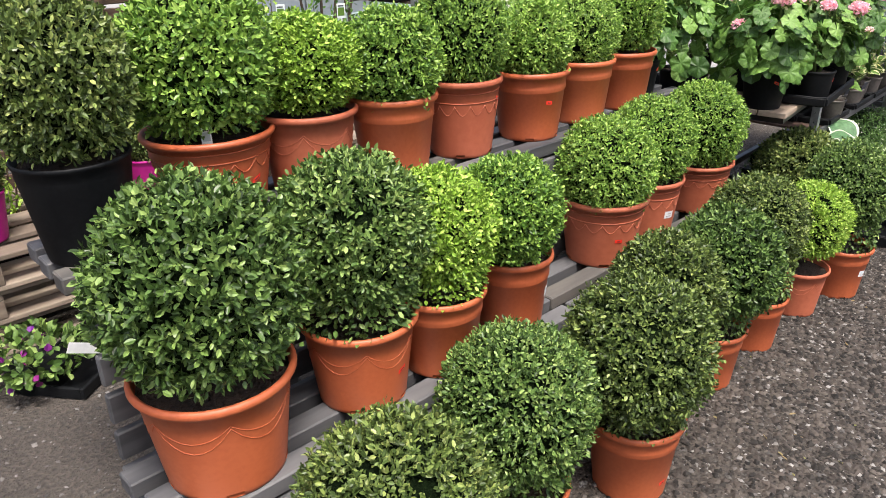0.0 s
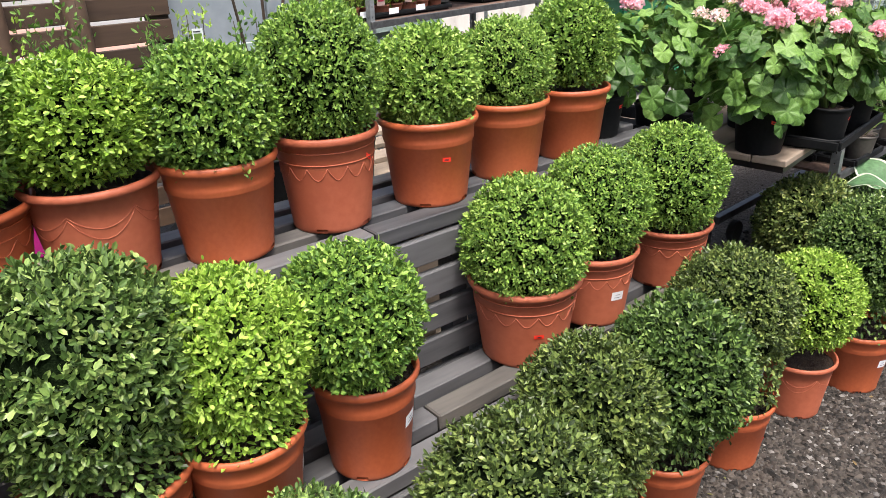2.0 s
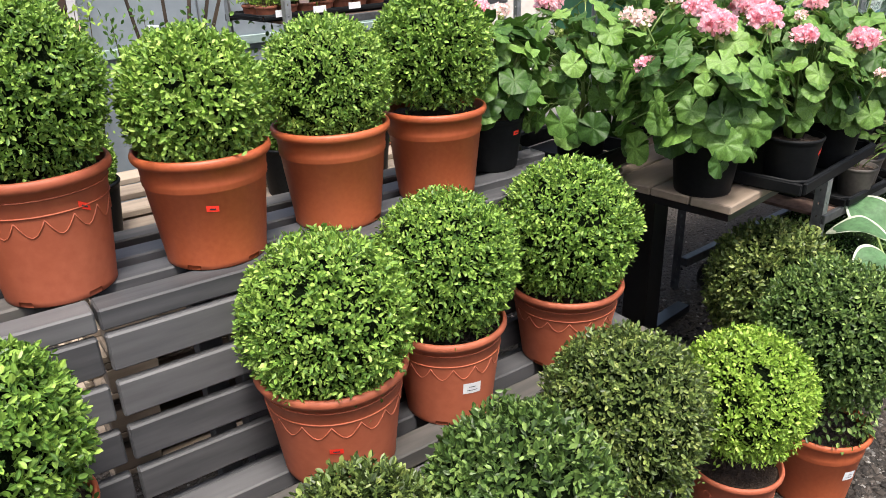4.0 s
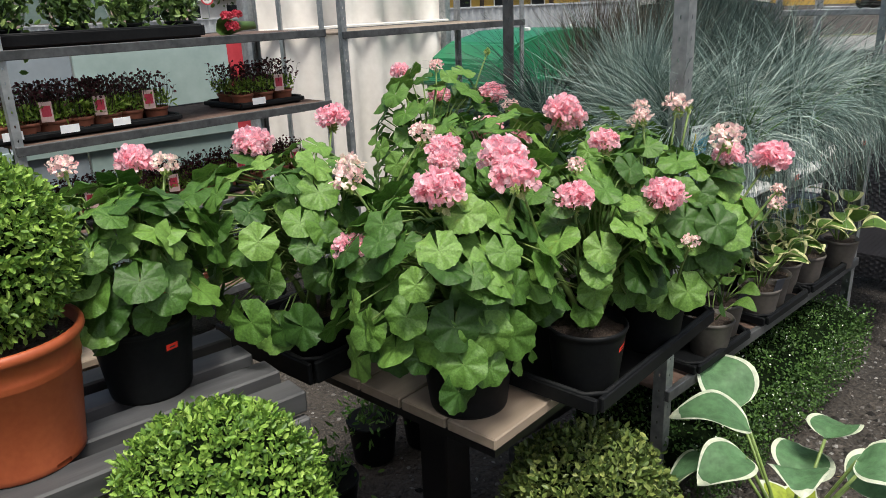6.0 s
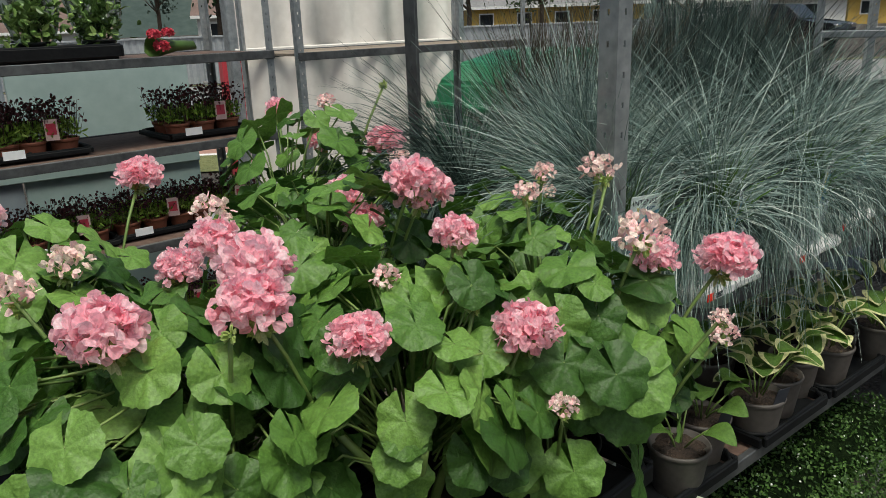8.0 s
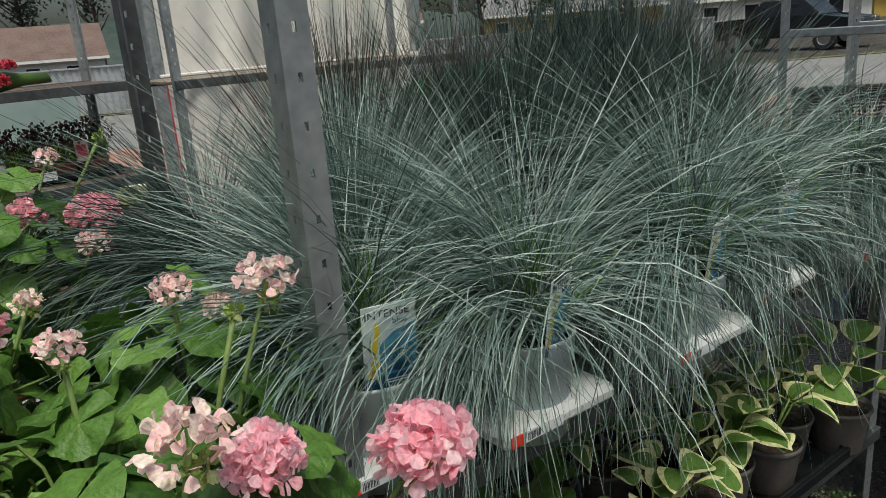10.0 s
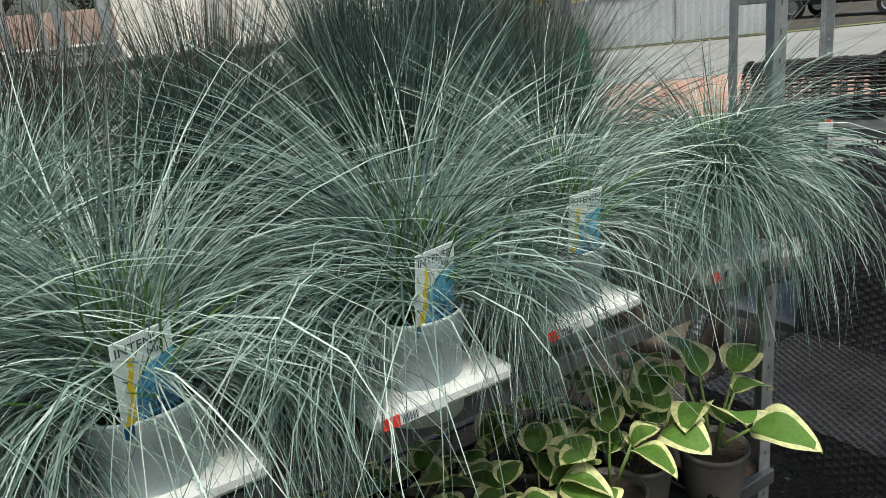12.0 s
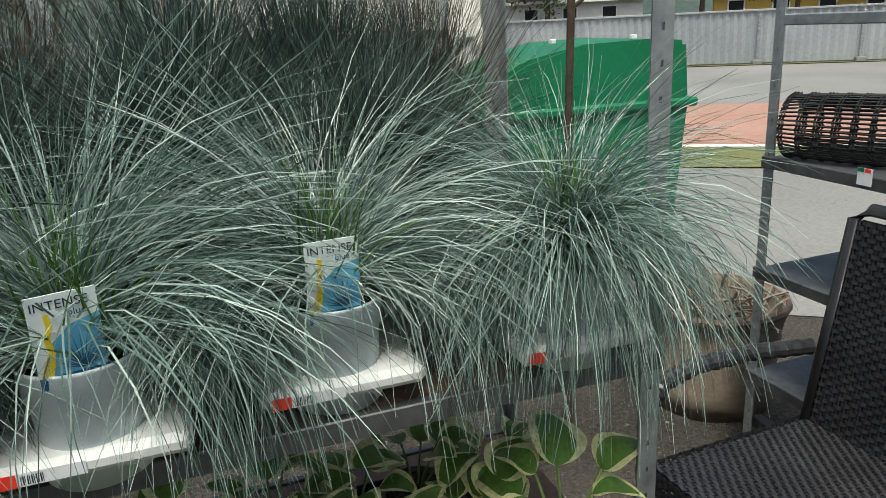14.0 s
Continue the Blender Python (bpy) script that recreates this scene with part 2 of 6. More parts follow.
M_HOSTAB = leafy("blue-green hosta leaf", [(0.09, 0.19, 0.085), (0.13, 0.25, 0.12)], 0.5, 0.2, 0.3, wave=40)
M_CREAM = leafy("cream leaf margin", [(0.62, 0.62, 0.3), (0.76, 0.76, 0.45)], 0.5, 0.25)
M_CREAMW = leafy("white leaf margin", [(0.6, 0.65, 0.5), (0.72, 0.76, 0.62)], 0.5, 0.25)
M_LIME = leafy("lime inner leaves", [(0.3, 0.4, 0.04), (0.42, 0.46, 0.08)], 0.5, 0.3)
M_MOSS = leafy("tiny cushion leaves", [(0.02, 0.055, 0.01), (0.04, 0.095, 0.016), (0.065, 0.14, 0.025), (0.1, 0.18, 0.04)], 0.6, 0.15)
M_STAR = leafy("tiny white flowers", [(0.65, 0.68, 0.6), (0.8, 0.82, 0.76)], 0.6, 0.2)
M_SEDUM = leafy("dark red seedling leaves", [(0.03, 0.012, 0.012), (0.07, 0.02, 0.022), (0.13, 0.03, 0.04), (0.05, 0.06, 0.025)], 0.6, 0.15)
M_GREENS = leafy("small green leaves", [(0.05, 0.13, 0.02), (0.1, 0.22, 0.035), (0.18, 0.32, 0.06)], 0.5, 0.25)
M_TREE = leafy("tree leaves", [(0.02, 0.045, 0.014), (0.04, 0.075, 0.022), (0.08, 0.12, 0.035)], 0.7, 0.2)
M_FIR = leafy("far dark spruce", [(0.02, 0.036, 0.026), (0.035, 0.055, 0.038)], 0.8, 0.0)
M_HILL = surface("far wooded hillside", (0.03, 0.05, 0.045), (0.07, 0.095, 0.085), 1.0, 0.35, 0.02, 0.0, by_object=0)

# ---- mesh helpers ----
def link(name, me, mats, parent=None, label="", m=None):
    ob = new(name, me)
    for x in mats if isinstance(mats, (list, tuple)) else [mats]:
        me.materials.append(x)
    if parent:
        ob.parent = parent
    if m is not None:
        ob.matrix_basis = m
    if label:
        tagged(ob, label)
    return ob


def part(name, bm, mat, parent=None, label="", smooth=False, m=None):
    me = bpy.data.meshes.new(name)
    bmesh.ops.recalc_face_normals(bm, faces=bm.faces)
    bm.to_mesh(me)
    bm.free()
    if smooth:
        me.shade_smooth()
    return link(name, me, mat, parent, label, m)


def shared(name, me, mat=None, parent=None, label="", m=None):
    """Another object on the same mesh, with a material of its own if given."""
    ob = new(name, me)
    if parent:
        ob.parent = parent
    if m is not None:
        ob.matrix_basis = m
    if mat:
        ob.material_slots[0].link = "OBJECT"
        ob.material_slots[0].material = mat
    if label:
        tagged(ob, label)
    return ob


def empty(name, label, category, m=None, group=""):
    ob = tagged(new(name), label, category, group)
    ob.empty_display_size = 0.1
    if m is not None:
        ob.matrix_basis = m
    return ob


def box(bm, lo, hi, bevel=0.0, turn=None):
    mid = [(a + b) / 2 for a, b in zip(lo, hi)]
    size = [abs(b - a) for a, b in zip(lo, hi)]
    m = Matrix.Translation(mid) @ Matrix.Diagonal((*size, 1))
    if turn is not None:
        m = turn @ m
    made = bmesh.ops.create_cube(bm, size=1, matrix=m)["verts"]
    if bevel:
        edges = list({e for v in made for e in v.link_edges})
        bmesh.ops.bevel(bm, geom=edges, offset=bevel, segments=1, affect="EDGES")


def boxes(*some, bevel=0.0):
    bm = bmesh.new()
    for lo, hi in some:
        box(bm, lo, hi, bevel)
    return bm


def lathe(bm, profile, segs=36, keep=None):
    """Turns (radius, height) pairs about z. keep(i, k): leave a face out where it says no."""
    rings = [[bm.verts.new((r * math.cos(2 * math.pi * i / segs), r * math.sin(2 * math.pi * i / segs), z)) for i in range(segs)] if r > 1e-5
             else [bm.verts.new((0, 0, z))] for r, z in profile]
    for k, (a, b) in enumerate(zip(rings, rings[1:])):
        for i in range(segs):
            if keep and not keep(i, k):
                continue
            j = (i + 1) % segs
            f = [a[i % len(a)], a[j % len(a)], b[j % len(b)], b[i % len(b)]]
            f = [v for n, v in enumerate(f) if v not in f[:n]]
            if len(f) > 2:
                bm.faces.new(f)


def tube(bm, pts, r, sides=5, taper=1.0, close=False, ridge=0.0):
    pts = [Vector(p) for p in pts]
    rings = []
    n = len(pts)
    for i, p in enumerate(pts):
        d = (pts[(i + 1) % n if close else min(i + 1, n - 1)] - pts[i - 1 if close else max(i - 1, 0)]).normalized()
        a = d.cross(Vector((0.31, 0.2, 0.93))).normalized()
        b = d.cross(a)
        rr = r * (1 + (taper - 1) * i / max(1, n - 1)) * (1 + ridge * (i % 2))
        rings.append([bm.verts.new(p + rr * (math.cos(2 * math.pi * k / sides) * a + math.sin(2 * math.pi * k / sides) * b)) for k in range(sides)])
    for i in range(n if close else n - 1):
        a, b = rings[i], rings[(i + 1) % n]
        for k in range(sides):
            bm.faces.new((a[k], a[(k + 1) % sides], b[(k + 1) % sides], b[k]))
    if not close:
        bm.faces.new(rings[0]), bm.faces.new(rings[-1])


def unit(a):
    return a / np.maximum(np.linalg.norm(a, axis=-1, keepdims=True), 1e-9)


LEAF_V = np.array([(0, 0, 0), (0.3, 0.42, 0.10), (0.7, 0.4, 0.08), (1, 0, -0.08), (0.7, -0.4, 0.08), (0.3, -0.42, 0.10)])
LEAF_F = [(0, 1, 2, 3), (0, 3, 4, 5)]


def scatter(name, P, D, N, L, W, verts=LEAF_V, faces=LEAF_F):
    """One mesh of many alike leaves: places, length axes, face normals, lengths and widths."""
    N = unit(N - D * (N * D).sum(1, keepdims=True))
    S = np.cross(N, D)
    L, W = np.broadcast_to(L, len(P))[:, None, None], np.broadcast_to(W, len(P))[:, None, None]
    V = P[:, None] + verts[None, :, :1] * L * D[:, None] + verts[None, :, 1:2] * W * S[:, None] + verts[None, :, 2:] * W * N[:, None]
    k = len(verts)
    F = [tuple(i * k + j for j in f) for i in range(len(P)) for f in faces]
    me = bpy.data.meshes.new(name)
    me.from_pydata(V.reshape(-1, 3).tolist(), [], F)
    return me


def ribbons(name, paths, width):
    """One mesh of many narrow blades. paths: blades x points x 3; width: blades x points."""
    n, k, _ = paths.shape
    d = unit(np.gradient(paths, axis=1))
    side = unit(np.cross(d, rng.normal(size=(n, 1, 3)) * 0.6 + np.array((0, 0, 0.5))))
    V = np.stack([paths - side * width[..., None] / 2, paths + side * width[..., None] / 2], 2).reshape(-1, 3)
    F = [(b + 2 * j, b + 2 * j + 1, b + 2 * j + 3, b + 2 * j + 2) for b in range(0, 2 * n * k, 2 * k) for j in range(k - 1)]
    me = bpy.data.meshes.new(name)
    me.from_pydata(V.tolist(), [], F)
    return me


rng = np.random.default_rng(7)


def lettering(text, size, mat, parent, m, name="lettering"):
    cu = bpy.data.curves.new("t", "FONT")
    cu.body, cu.size, cu.extrude = text, size, 0.0002
    tmp = new("t", cu)
    me = bpy.data.meshes.new_from_object(tmp.evaluated_get(bpy.context.evaluated_depsgraph_get()))
    bpy.data.objects.remove(tmp)
    me.name = name
    me.materials.clear()
    return link(name, me, mat, parent, "", m)

# ---- ground and far surroundings ----
def strip(name, label, v0, v1, u0, u1, z, mat):
    """A flat band beside the street: v across it, u along it."""
    a, n = Vector((0.85, -0.53, 0)).normalized(), Vector((0.53, 0.85, 0)).normalized()
    bm = bmesh.new()
    bm.faces.new([bm.verts.new(a * u + n * v + Vector((0, 0, z))) for u, v in ((u0, v0), (u1, v0), (u1, v1), (u0, v1))])
    return tagged(part(name, bm, mat), label, name, kind="structure")


bm = bmesh.new()
bmesh.ops.create_grid(bm, x_segments=60, y_segments=60, size=400)
tagged(part("ground", bm, M_GRAVEL), "dark grey gravel yard with dust and small chips", "ground", kind="structure")
strip("verge", "thin yellow-green grass strip beside the street", 11.0, 12.15, -40, 60, 0.02, M_VERGE)
strip("pavement", "red concrete paver footway along the street", 12.2, 16.2, -40, 60, 0.012, M_PAVER)
strip("road_line", "worn white painted edge line", 12.15, 12.3, -40, 60, 0.018, M_LINE)
strip("road", "pale worn asphalt street", 16.2, 24.6, -60, 80, 0.008, M_ASPHALT)
strip("yard_asphalt", "pale wet asphalt yard in front of the verge", 7.3, 11.0, 2, 40, 0.006, M_ASPHALT)
strip("verge_far", "narrow weedy strip under the sheet fence", 24.6, 25.1, -60, 80, 0.03, M_VERGE)

# grey sheet fence along the street
fence = empty("sheet_fence", "grey corrugated metal sheet fence along the street", "fence")
fence.matrix_basis = Matrix.Translation((19.0, 17.45, 0)) @ Matrix.Rotation(math.atan2(-0.53, 0.85), 4, "Z")
for k in range(-14, 2):
    bm = bmesh.new()
    prev = None
    for i in range(25):
        x = k * 2.4 + i * 0.1
        y = 0.025 if i % 2 else -0.025
        pair = [bm.verts.new((x, y, 0.06)), bm.verts.new((x, y, 1.34))]
        if prev:
            bm.faces.new((prev[0], pair[0], pair[1], prev[1]))
        prev = pair
    part("panel", bm, M_SHEET, fence)
    part("post", boxes(((k * 2.4 - 0.04, -0.1, 0), (k * 2.4 + 0.04, -0.03, 1.25)), bevel=0.005), M_GALV, fence)
    part("footing", boxes(((k * 2.4 - 0.12, -0.2, 0), (k * 2.4 + 0.12, 0.0, 0.14)), bevel=0.02), M_ASPHALT, fence)
part("cap_rail", boxes(((-33.6, -0.05, 1.34), (4.8, 0.05, 1.39)), bevel=0.006), M_SHEET, fence)


def house(x, y, turn, w, d, h, ridge, wall, roof, label):
    h0 = empty("house", label, "house", pose(x, y, 0, 0, 0, turn))
    part("wall", boxes(((-w / 2, -d / 2, 0), (w / 2, d / 2, h))), wall, h0)
    bm = bmesh.new()
    a = [bm.verts.new(p) for p in ((-w / 2 - .4, -d / 2 - .5, h - .1), (w / 2 + .4, -d / 2 - .5, h - .1), (w / 2 + .4, d / 2 + .5, h - .1), (-w / 2 - .4, d / 2 + .5, h - .1), (-w / 2 - .4, 0, ridge), (w / 2 + .4, 0, ridge))]
    for f in ((0, 1, 5, 4), (2, 3, 4, 5), (0, 4, 3), (1, 2, 5), (0, 3, 2, 1)):
        bm.faces.new([a[i] for i in f])
    part("roof", bm, roof, h0)
    part("fascia", boxes(((-w / 2 - .4, -d / 2 - .54, h - .3), (w / 2 + .4, -d / 2 - .5, h - .08))), M_WHITE, h0)
    for i in range(int(w // 3)):
        cx = -w / 2 + 1.5 + i * 3
        wd = part("window", boxes(((cx - .6, -d / 2 - .04, h - 1.8), (cx + .6, -d / 2, h - .6)), bevel=0.02), M_WHITE, h0)
        part("pane", boxes(((cx - .5, -d / 2 - .05, h - 1.7), (cx + .5, -d / 2 - .042, h - .7))), M_GLASS, wd)


house(49, 49, -35, 14, 8, 2.6, 5.0, M_HOUSEY, M_ROOFG, "ochre single-storey house with a grey roof")
house(32, 61, -25, 16, 9, 2.7, 5.2, M_HOUSEW, M_ROOF, "white house with a brown tiled roof")
house(9, 76, -6, 16, 9, 2.0, 4.8, M_HOUSEW, M_ROOF, "pale house with a dark brown tiled roof")
house(62, 39, -45, 13, 8, 2.5, 4.8, M_HOUSEW, M_ROOFG, "pale house with a grey tiled roof")
house(80, 32, -55, 15, 8, 2.6, 4.6, M_HOUSEY, M_ROOFG, "ochre house with a low grey roof")
bm = bmesh.new()
prev = None
for i in range(61):
    a = radians(-20 + i * 3)
    h = 14 + 9 * noise.noise((i * 0.22, 3.1, 0)) + 4 * noise.noise((i * 0.9, 1.1, 0))
    pair = [bm.verts.new((300 * math.cos(a), 300 * math.sin(a), 0)), bm.verts.new((330 * math.cos(a), 330 * math.sin(a), h))]
    if prev:
        bm.faces.new((prev[0], pair[0], pair[1], prev[1]))
    prev = pair
tagged(part("backdrop_hills", bm, M_HILL, smooth=True), "low wooded hills far behind the houses", "hills", kind="structure")


def crown_leaves(name, n, rx, rz, size, seed):
    g = np.random.default_rng(seed)
    c = g.normal(size=(26, 3)) * np.array((rx, rx, rz)) * 0.5
    p = c[g.integers(0, 26, n)] + g.normal(size=(n, 3)) * np.array((rx, rx, rz)) * 0.2
    return scatter(name, p, unit(g.normal(size=(n, 3))), g.normal(size=(n, 3)), size * g.uniform(0.6, 1.3, n), size * 0.6)


def tree(x, y, h, label, seed, leaves=2600, mat=M_TREE, spread=0.32):
    t = empty("tree", label, "tree", pose(x, y, 0), "trees beyond the street")
    bm = bmesh.new()
    g = random.Random(seed)
    tube(bm, [(0, 0, 0), (0.05 * h * 0.3, 0, h * 0.3), (0, 0.02 * h, h * 0.62), (0, 0, h * 0.85)], h * 0.025, 7, 0.25)
    for k in range(9):
        a, z = g.uniform(0, 6.28), h * g.uniform(0.3, 0.7)
        r = h * g.uniform(0.15, 0.28)
        tube(bm, [(0, 0, z), (r * 0.5 * math.cos(a), r * 0.5 * math.sin(a), z + r * 0.4), (r * math.cos(a), r * math.sin(a), z + r * 0.9)], h * 0.01, 5, 0.3)
    part("trunk", bm, M_TWIG, t)
    link("crown", crown_leaves("crown", leaves, h * spread, h * 0.3, 0.035 * h, seed), mat, t, m=Matrix.Translation((0, 0, h * 0.66)))


for i, (x, y, h) in enumerate(((26, 30, 6), (15, 33, 7), (4, 36, 8), (47, 40, 8), (38, 38, 7), (62, 35, 9), (-2, 44, 9), (30, 55, 9))):
    tree(x, y, h, "leafy garden tree behind the sheet fence", i)
for i in range(14):
    tree(-10 + i * 7.5, 92 - abs(i - 4) * 4, 11 + (i * 37 % 5), "dark spruce in the far wood", 40 + i, 900, M_FIR, 0.16)


# parked pick-up
def pickup():
    c = empty("pickup_truck", "dark grey double-cab pick-up parked by the sheet fence", "pick-up")
    c.matrix_basis = Matrix.Translation((30.0, 16.9, 0)) @ Matrix.Rotation(math.atan2(-0.95, 0.1), 4, "Z")
    bm = bmesh.new()
    side = [(-2.6, .45), (2.5, .45), (2.62, .75), (2.55, 1.0), (1.35, 1.12), (0.75, 1.68), (-0.75, 1.72), (-1.0, 1.15), (-2.6, 1.12)]
    a = [bm.verts.new((x, -0.9 + (0.16 if z > 1.3 else 0), z)) for x, z in side]
    b = [bm.verts.new((x, 0.9 - (0.16 if z > 1.3 else 0), z)) for x, z in side]
    bm.faces.new(a), bm.faces.new(b[::-1])
    for i in range(len(side)):
        j = (i + 1) % len(side)
        bm.faces.new((a[i], b[i], b[j], a[j]))
    bmesh.ops.bevel(bm, geom=list(bm.edges), offset=0.05, segments=2, affect="EDGES")
    part("body", bm, M_CAR, c)
    for s in (-1, 1):
        for x in (-1.6, 1.6):
            bm = bmesh.new()
            lathe(bm, [(0.22, -0.11), (0.36, -0.12), (0.39, -0.08), (0.39, 0.08), (0.36, 0.12), (0.22, 0.11)], 24)
            w = part("wheel", bm, M_TYRE, c, m=pose(x, s * 0.84, 0.39, 90))
            bm = bmesh.new()
            lathe(bm, [(0, -0.1), (0.08, -0.115), (0.2, -0.1), (0.23, -0.115), (0.23, 0.115), (0.2, 0.1), (0, 0.1)], 16)
            part("rim", bm, M_CHROME, w)
        for x0, x1 in ((-0.7, 0.0), (0.08, 0.75)):
            part("side_window", boxes(((x0, s * 0.80 - 0.015, 1.2), (x1 - 0.1, s * 0.80 + 0.015, 1.58)), bevel=0.02), M_GLASS, c)
        part("headlight", boxes(((2.48, s * 0.62 - 0.2, 0.85), (2.64, s * 0.62 + 0.2, 0.99)), bevel=0.03), M_CHROME, c)
    part("windscreen", boxes(((-0.35, -0.68, -0.012), (0.35, 0.68, 0.012)), bevel=0.01), M_GLASS, c, m=pose(1.07, 0, 1.41, 0, 43))
    part("bumper", boxes(((2.5, -0.88, 0.45), (2.72, 0.88, 0.68)), bevel=0.06), M_CHROME, c)
    part("number_plate", boxes(((2.725, -0.26, 0.5), (2.735, 0.26, 0.61))), M_BIN, c, "green number plate")


pickup()

# speed signs
def speed_sign(x, y, high, turn, where):
    sg = empty("speed_sign", f"round red-rimmed speed limit sign reading 60 {where}", "road sign", pose(x, y, 0, 0, 0, turn), "speed signs")
    bm = bmesh.new()
    tube(bm, [(0, 0.03, 0), (0, 0.03, high + 0.4)], 0.03, 8)
    part("pole", bm, M_GALV, sg)
    bm = bmesh.new()
    lathe(bm, [(0, -0.01), (0.3, -0.01), (0.3, 0.01), (0, 0.01)], 32)
    part("plate", bm, M_REDP, sg, m=pose(0, 0, high, 90))
    bm = bmesh.new()
    lathe(bm, [(0, 0), (0.23, 0), (0.23, 0.006), (0, 0.006)], 32)
    part("white_disc", bm, M_WHITE, sg, m=pose(0, -0.012, high, 90))
    lettering("60", 0.28, M_INK, sg, pose(-0.16, -0.022, high - 0.1, 90))


speed_sign(18.69, 36.56, 2.17, -27, "beyond the far road")

# ---- screens behind the racks ----
bm = bmesh.new()
rows = []
for i in range(45):
    x = 5.55 + i * 0.04
    rows.append([bm.verts.new((x, 5.55 + 0.03 * math.sin(i * 0.9) + 0.02 * noise.noise((i * 0.4, k * 0.3, 0)), z)) for k, z in enumerate((0.05, 0.6, 1.1, 1.35, 1.36, 2.0, 3.0))])
for a, b in zip(rows, rows[1:]):
    for k in range(6):
        bm.faces.new((a[k], b[k], b[k + 1], a[k + 1]))
tent = empty("marquee_wall", "off-white tarpaulin wall of a sales tent", "tent")
part("canvas", bm, M_CANVAS, tent, smooth=True)
part("seam", boxes(((5.5, 5.49, 1.36), (7.3, 5.52, 1.42)), bevel=0.006), M_CANVAS, tent)
for x in (5.5, 7.3):
    part("pole", boxes(((x - 0.03, 5.5, 0), (x + 0.03, 5.6, 3.0)), bevel=0.006), M_GALV, tent)
scr = empty("screen_wall", "low wall of dusty green and blue-grey panels", "wall panels")
for i, (x0, x1, mt) in enumerate(((2.95, 3.55, M_SLATE), (3.56, 4.1, M_SLATE), (4.11, 4.92, M_TEAL))):
    part("panel", boxes(((x0, 4.62, 0.03), (x1, 4.66, 1.44)), bevel=0.004), mt, scr)
part("cross_rail", boxes(((2.95, 4.6, 0.9), (4.92, 4.62, 0.95)), bevel=0.003), M_TEAL, scr)
rc = empty("banner_post", "narrow red and white banner post behind the sales tent", "post")
part("column", boxes(((5.74, 6.45, 0), (5.9, 6.55, 1.36)), bevel=0.01), M_REDP, rc)
part("white_edge", boxes(((5.902, 6.47, 0), (5.98, 6.53, 1.36)), bevel=0.004), M_WHITE, rc)

# brown board fence at the back
bf = empty("board_fence", "dark brown stained wooden board fence", "fence")
for k in range(15):
    part("board", boxes(((-1.6, 4.3, 0.06 + k * 0.125), (2.85, 4.325, 0.165 + k * 0.125)), bevel=0.004), M_BROWN, bf)
for x in (-1.5, -0.1, 1.3, 2.8):
    part("post", boxes(((x - 0.05, 4.326, 0), (x + 0.05, 4.42, 2.0)), bevel=0.006), M_BROWN, bf)
for x in (2.0, 2.35):
    bm = bmesh.new()
    tube(bm, [(x, 4.2, 0), (x + 0.02, 4.21, 1.0), (x + 0.01, 4.2, 2.2)], 0.055, 10)
    tagged(part("wooden_pole", bm, M_BROWN, smooth=True), "round dark brown wooden pole in front of the board fence", "pole")

# green container
bn = empty("waste_container", "green plastic waste container with a rounded lid", "container")
bm = bmesh.new()
prof = [(6.95, 0.1), (6.9, 0.95), (6.95, 1.12), (7.15, 1.24), (7.5, 1.31), (7.9, 1.32), (8.15, 1.3), (8.18, 0.95), (8.1, 0.1)]
a = [bm.verts.new((x, 4.55, z)) for x, z in prof]
b = [bm.verts.new((x, 5.35, z)) for x, z in prof]
bm.faces.new(a), bm.faces.new(b[::-1])
for i in range(len(prof)):
    bm.faces.new((a[i], b[i], b[(i + 1) % len(prof)], a[(i + 1) % len(prof)]))
bmesh.ops.bevel(bm, geom=list(bm.edges), offset=0.025, segments=2, affect="EDGES")
part("body", bm, M_BIN, bn)
part("rim", boxes(((6.86, 4.52, 0.93), (8.22, 5.38, 0.98)), bevel=0.012), M_BIN, bn)
for x in (7.35, 7.85):
    part("grip", boxes(((x - 0.015, 4.62, 1.32), (x + 0.015, 4.66, 1.345)), bevel=0.004), M_WHITE, bn)
for x in (7.05, 8.0):
    for y in (4.65, 5.25):
        bm = bmesh.new()
        lathe(bm, [(0, -0.02), (0.05, -0.02), (0.05, 0.02), (0, 0.02)], 16)
        part("castor", bm, M_TYRE, bn, m=pose(x, y, 0.05, 90))

# ---- stepped display bench of grey slats ----
def bench(name, label, x0, x1, y0, y1, z, riser, group="slatted display benches"):
    b = empty(name, label, "bench", None, group)
    n = round((y1 - y0) / 0.098)
    for i in range(n):
        y = y0 + (i + 0.5) * (y1 - y0) / n
        dx = random.uniform(-0.012, 0.012)
        part("slat", boxes(((x0 + dx, y - 0.033, z - 0.045), (x1 + dx * 0.4, y + 0.033, z)), bevel=0.004), M_DECKW if random.random() < 0.3 else M_DECK, b)
    for i in range(riser):
        zz = z - 0.052 - 0.105 * i
        part("riser_board", boxes(((x0 + 0.002, y0 + 0.012, zz - 0.078), (x1 - 0.002, y0 + 0.036, zz)), bevel=0.004), M_DECK, b)
    for x in (x0 + 0.28, (x0 + x1) / 2, x1 - 0.2):
        part("bearer", boxes(((x - 0.03, y0 + 0.04, z - 0.12), (x + 0.03, y1 - 0.02, z - 0.046)), bevel=0.003), M_DECK, b)
        for y in (y0 + 0.07, y1 - 0.05):
            part("leg", boxes(((x - 0.03, y - 0.03, 0), (x + 0.03, y + 0.03, z - 0.121)), bevel=0.003), M_DECK, b)
    return b


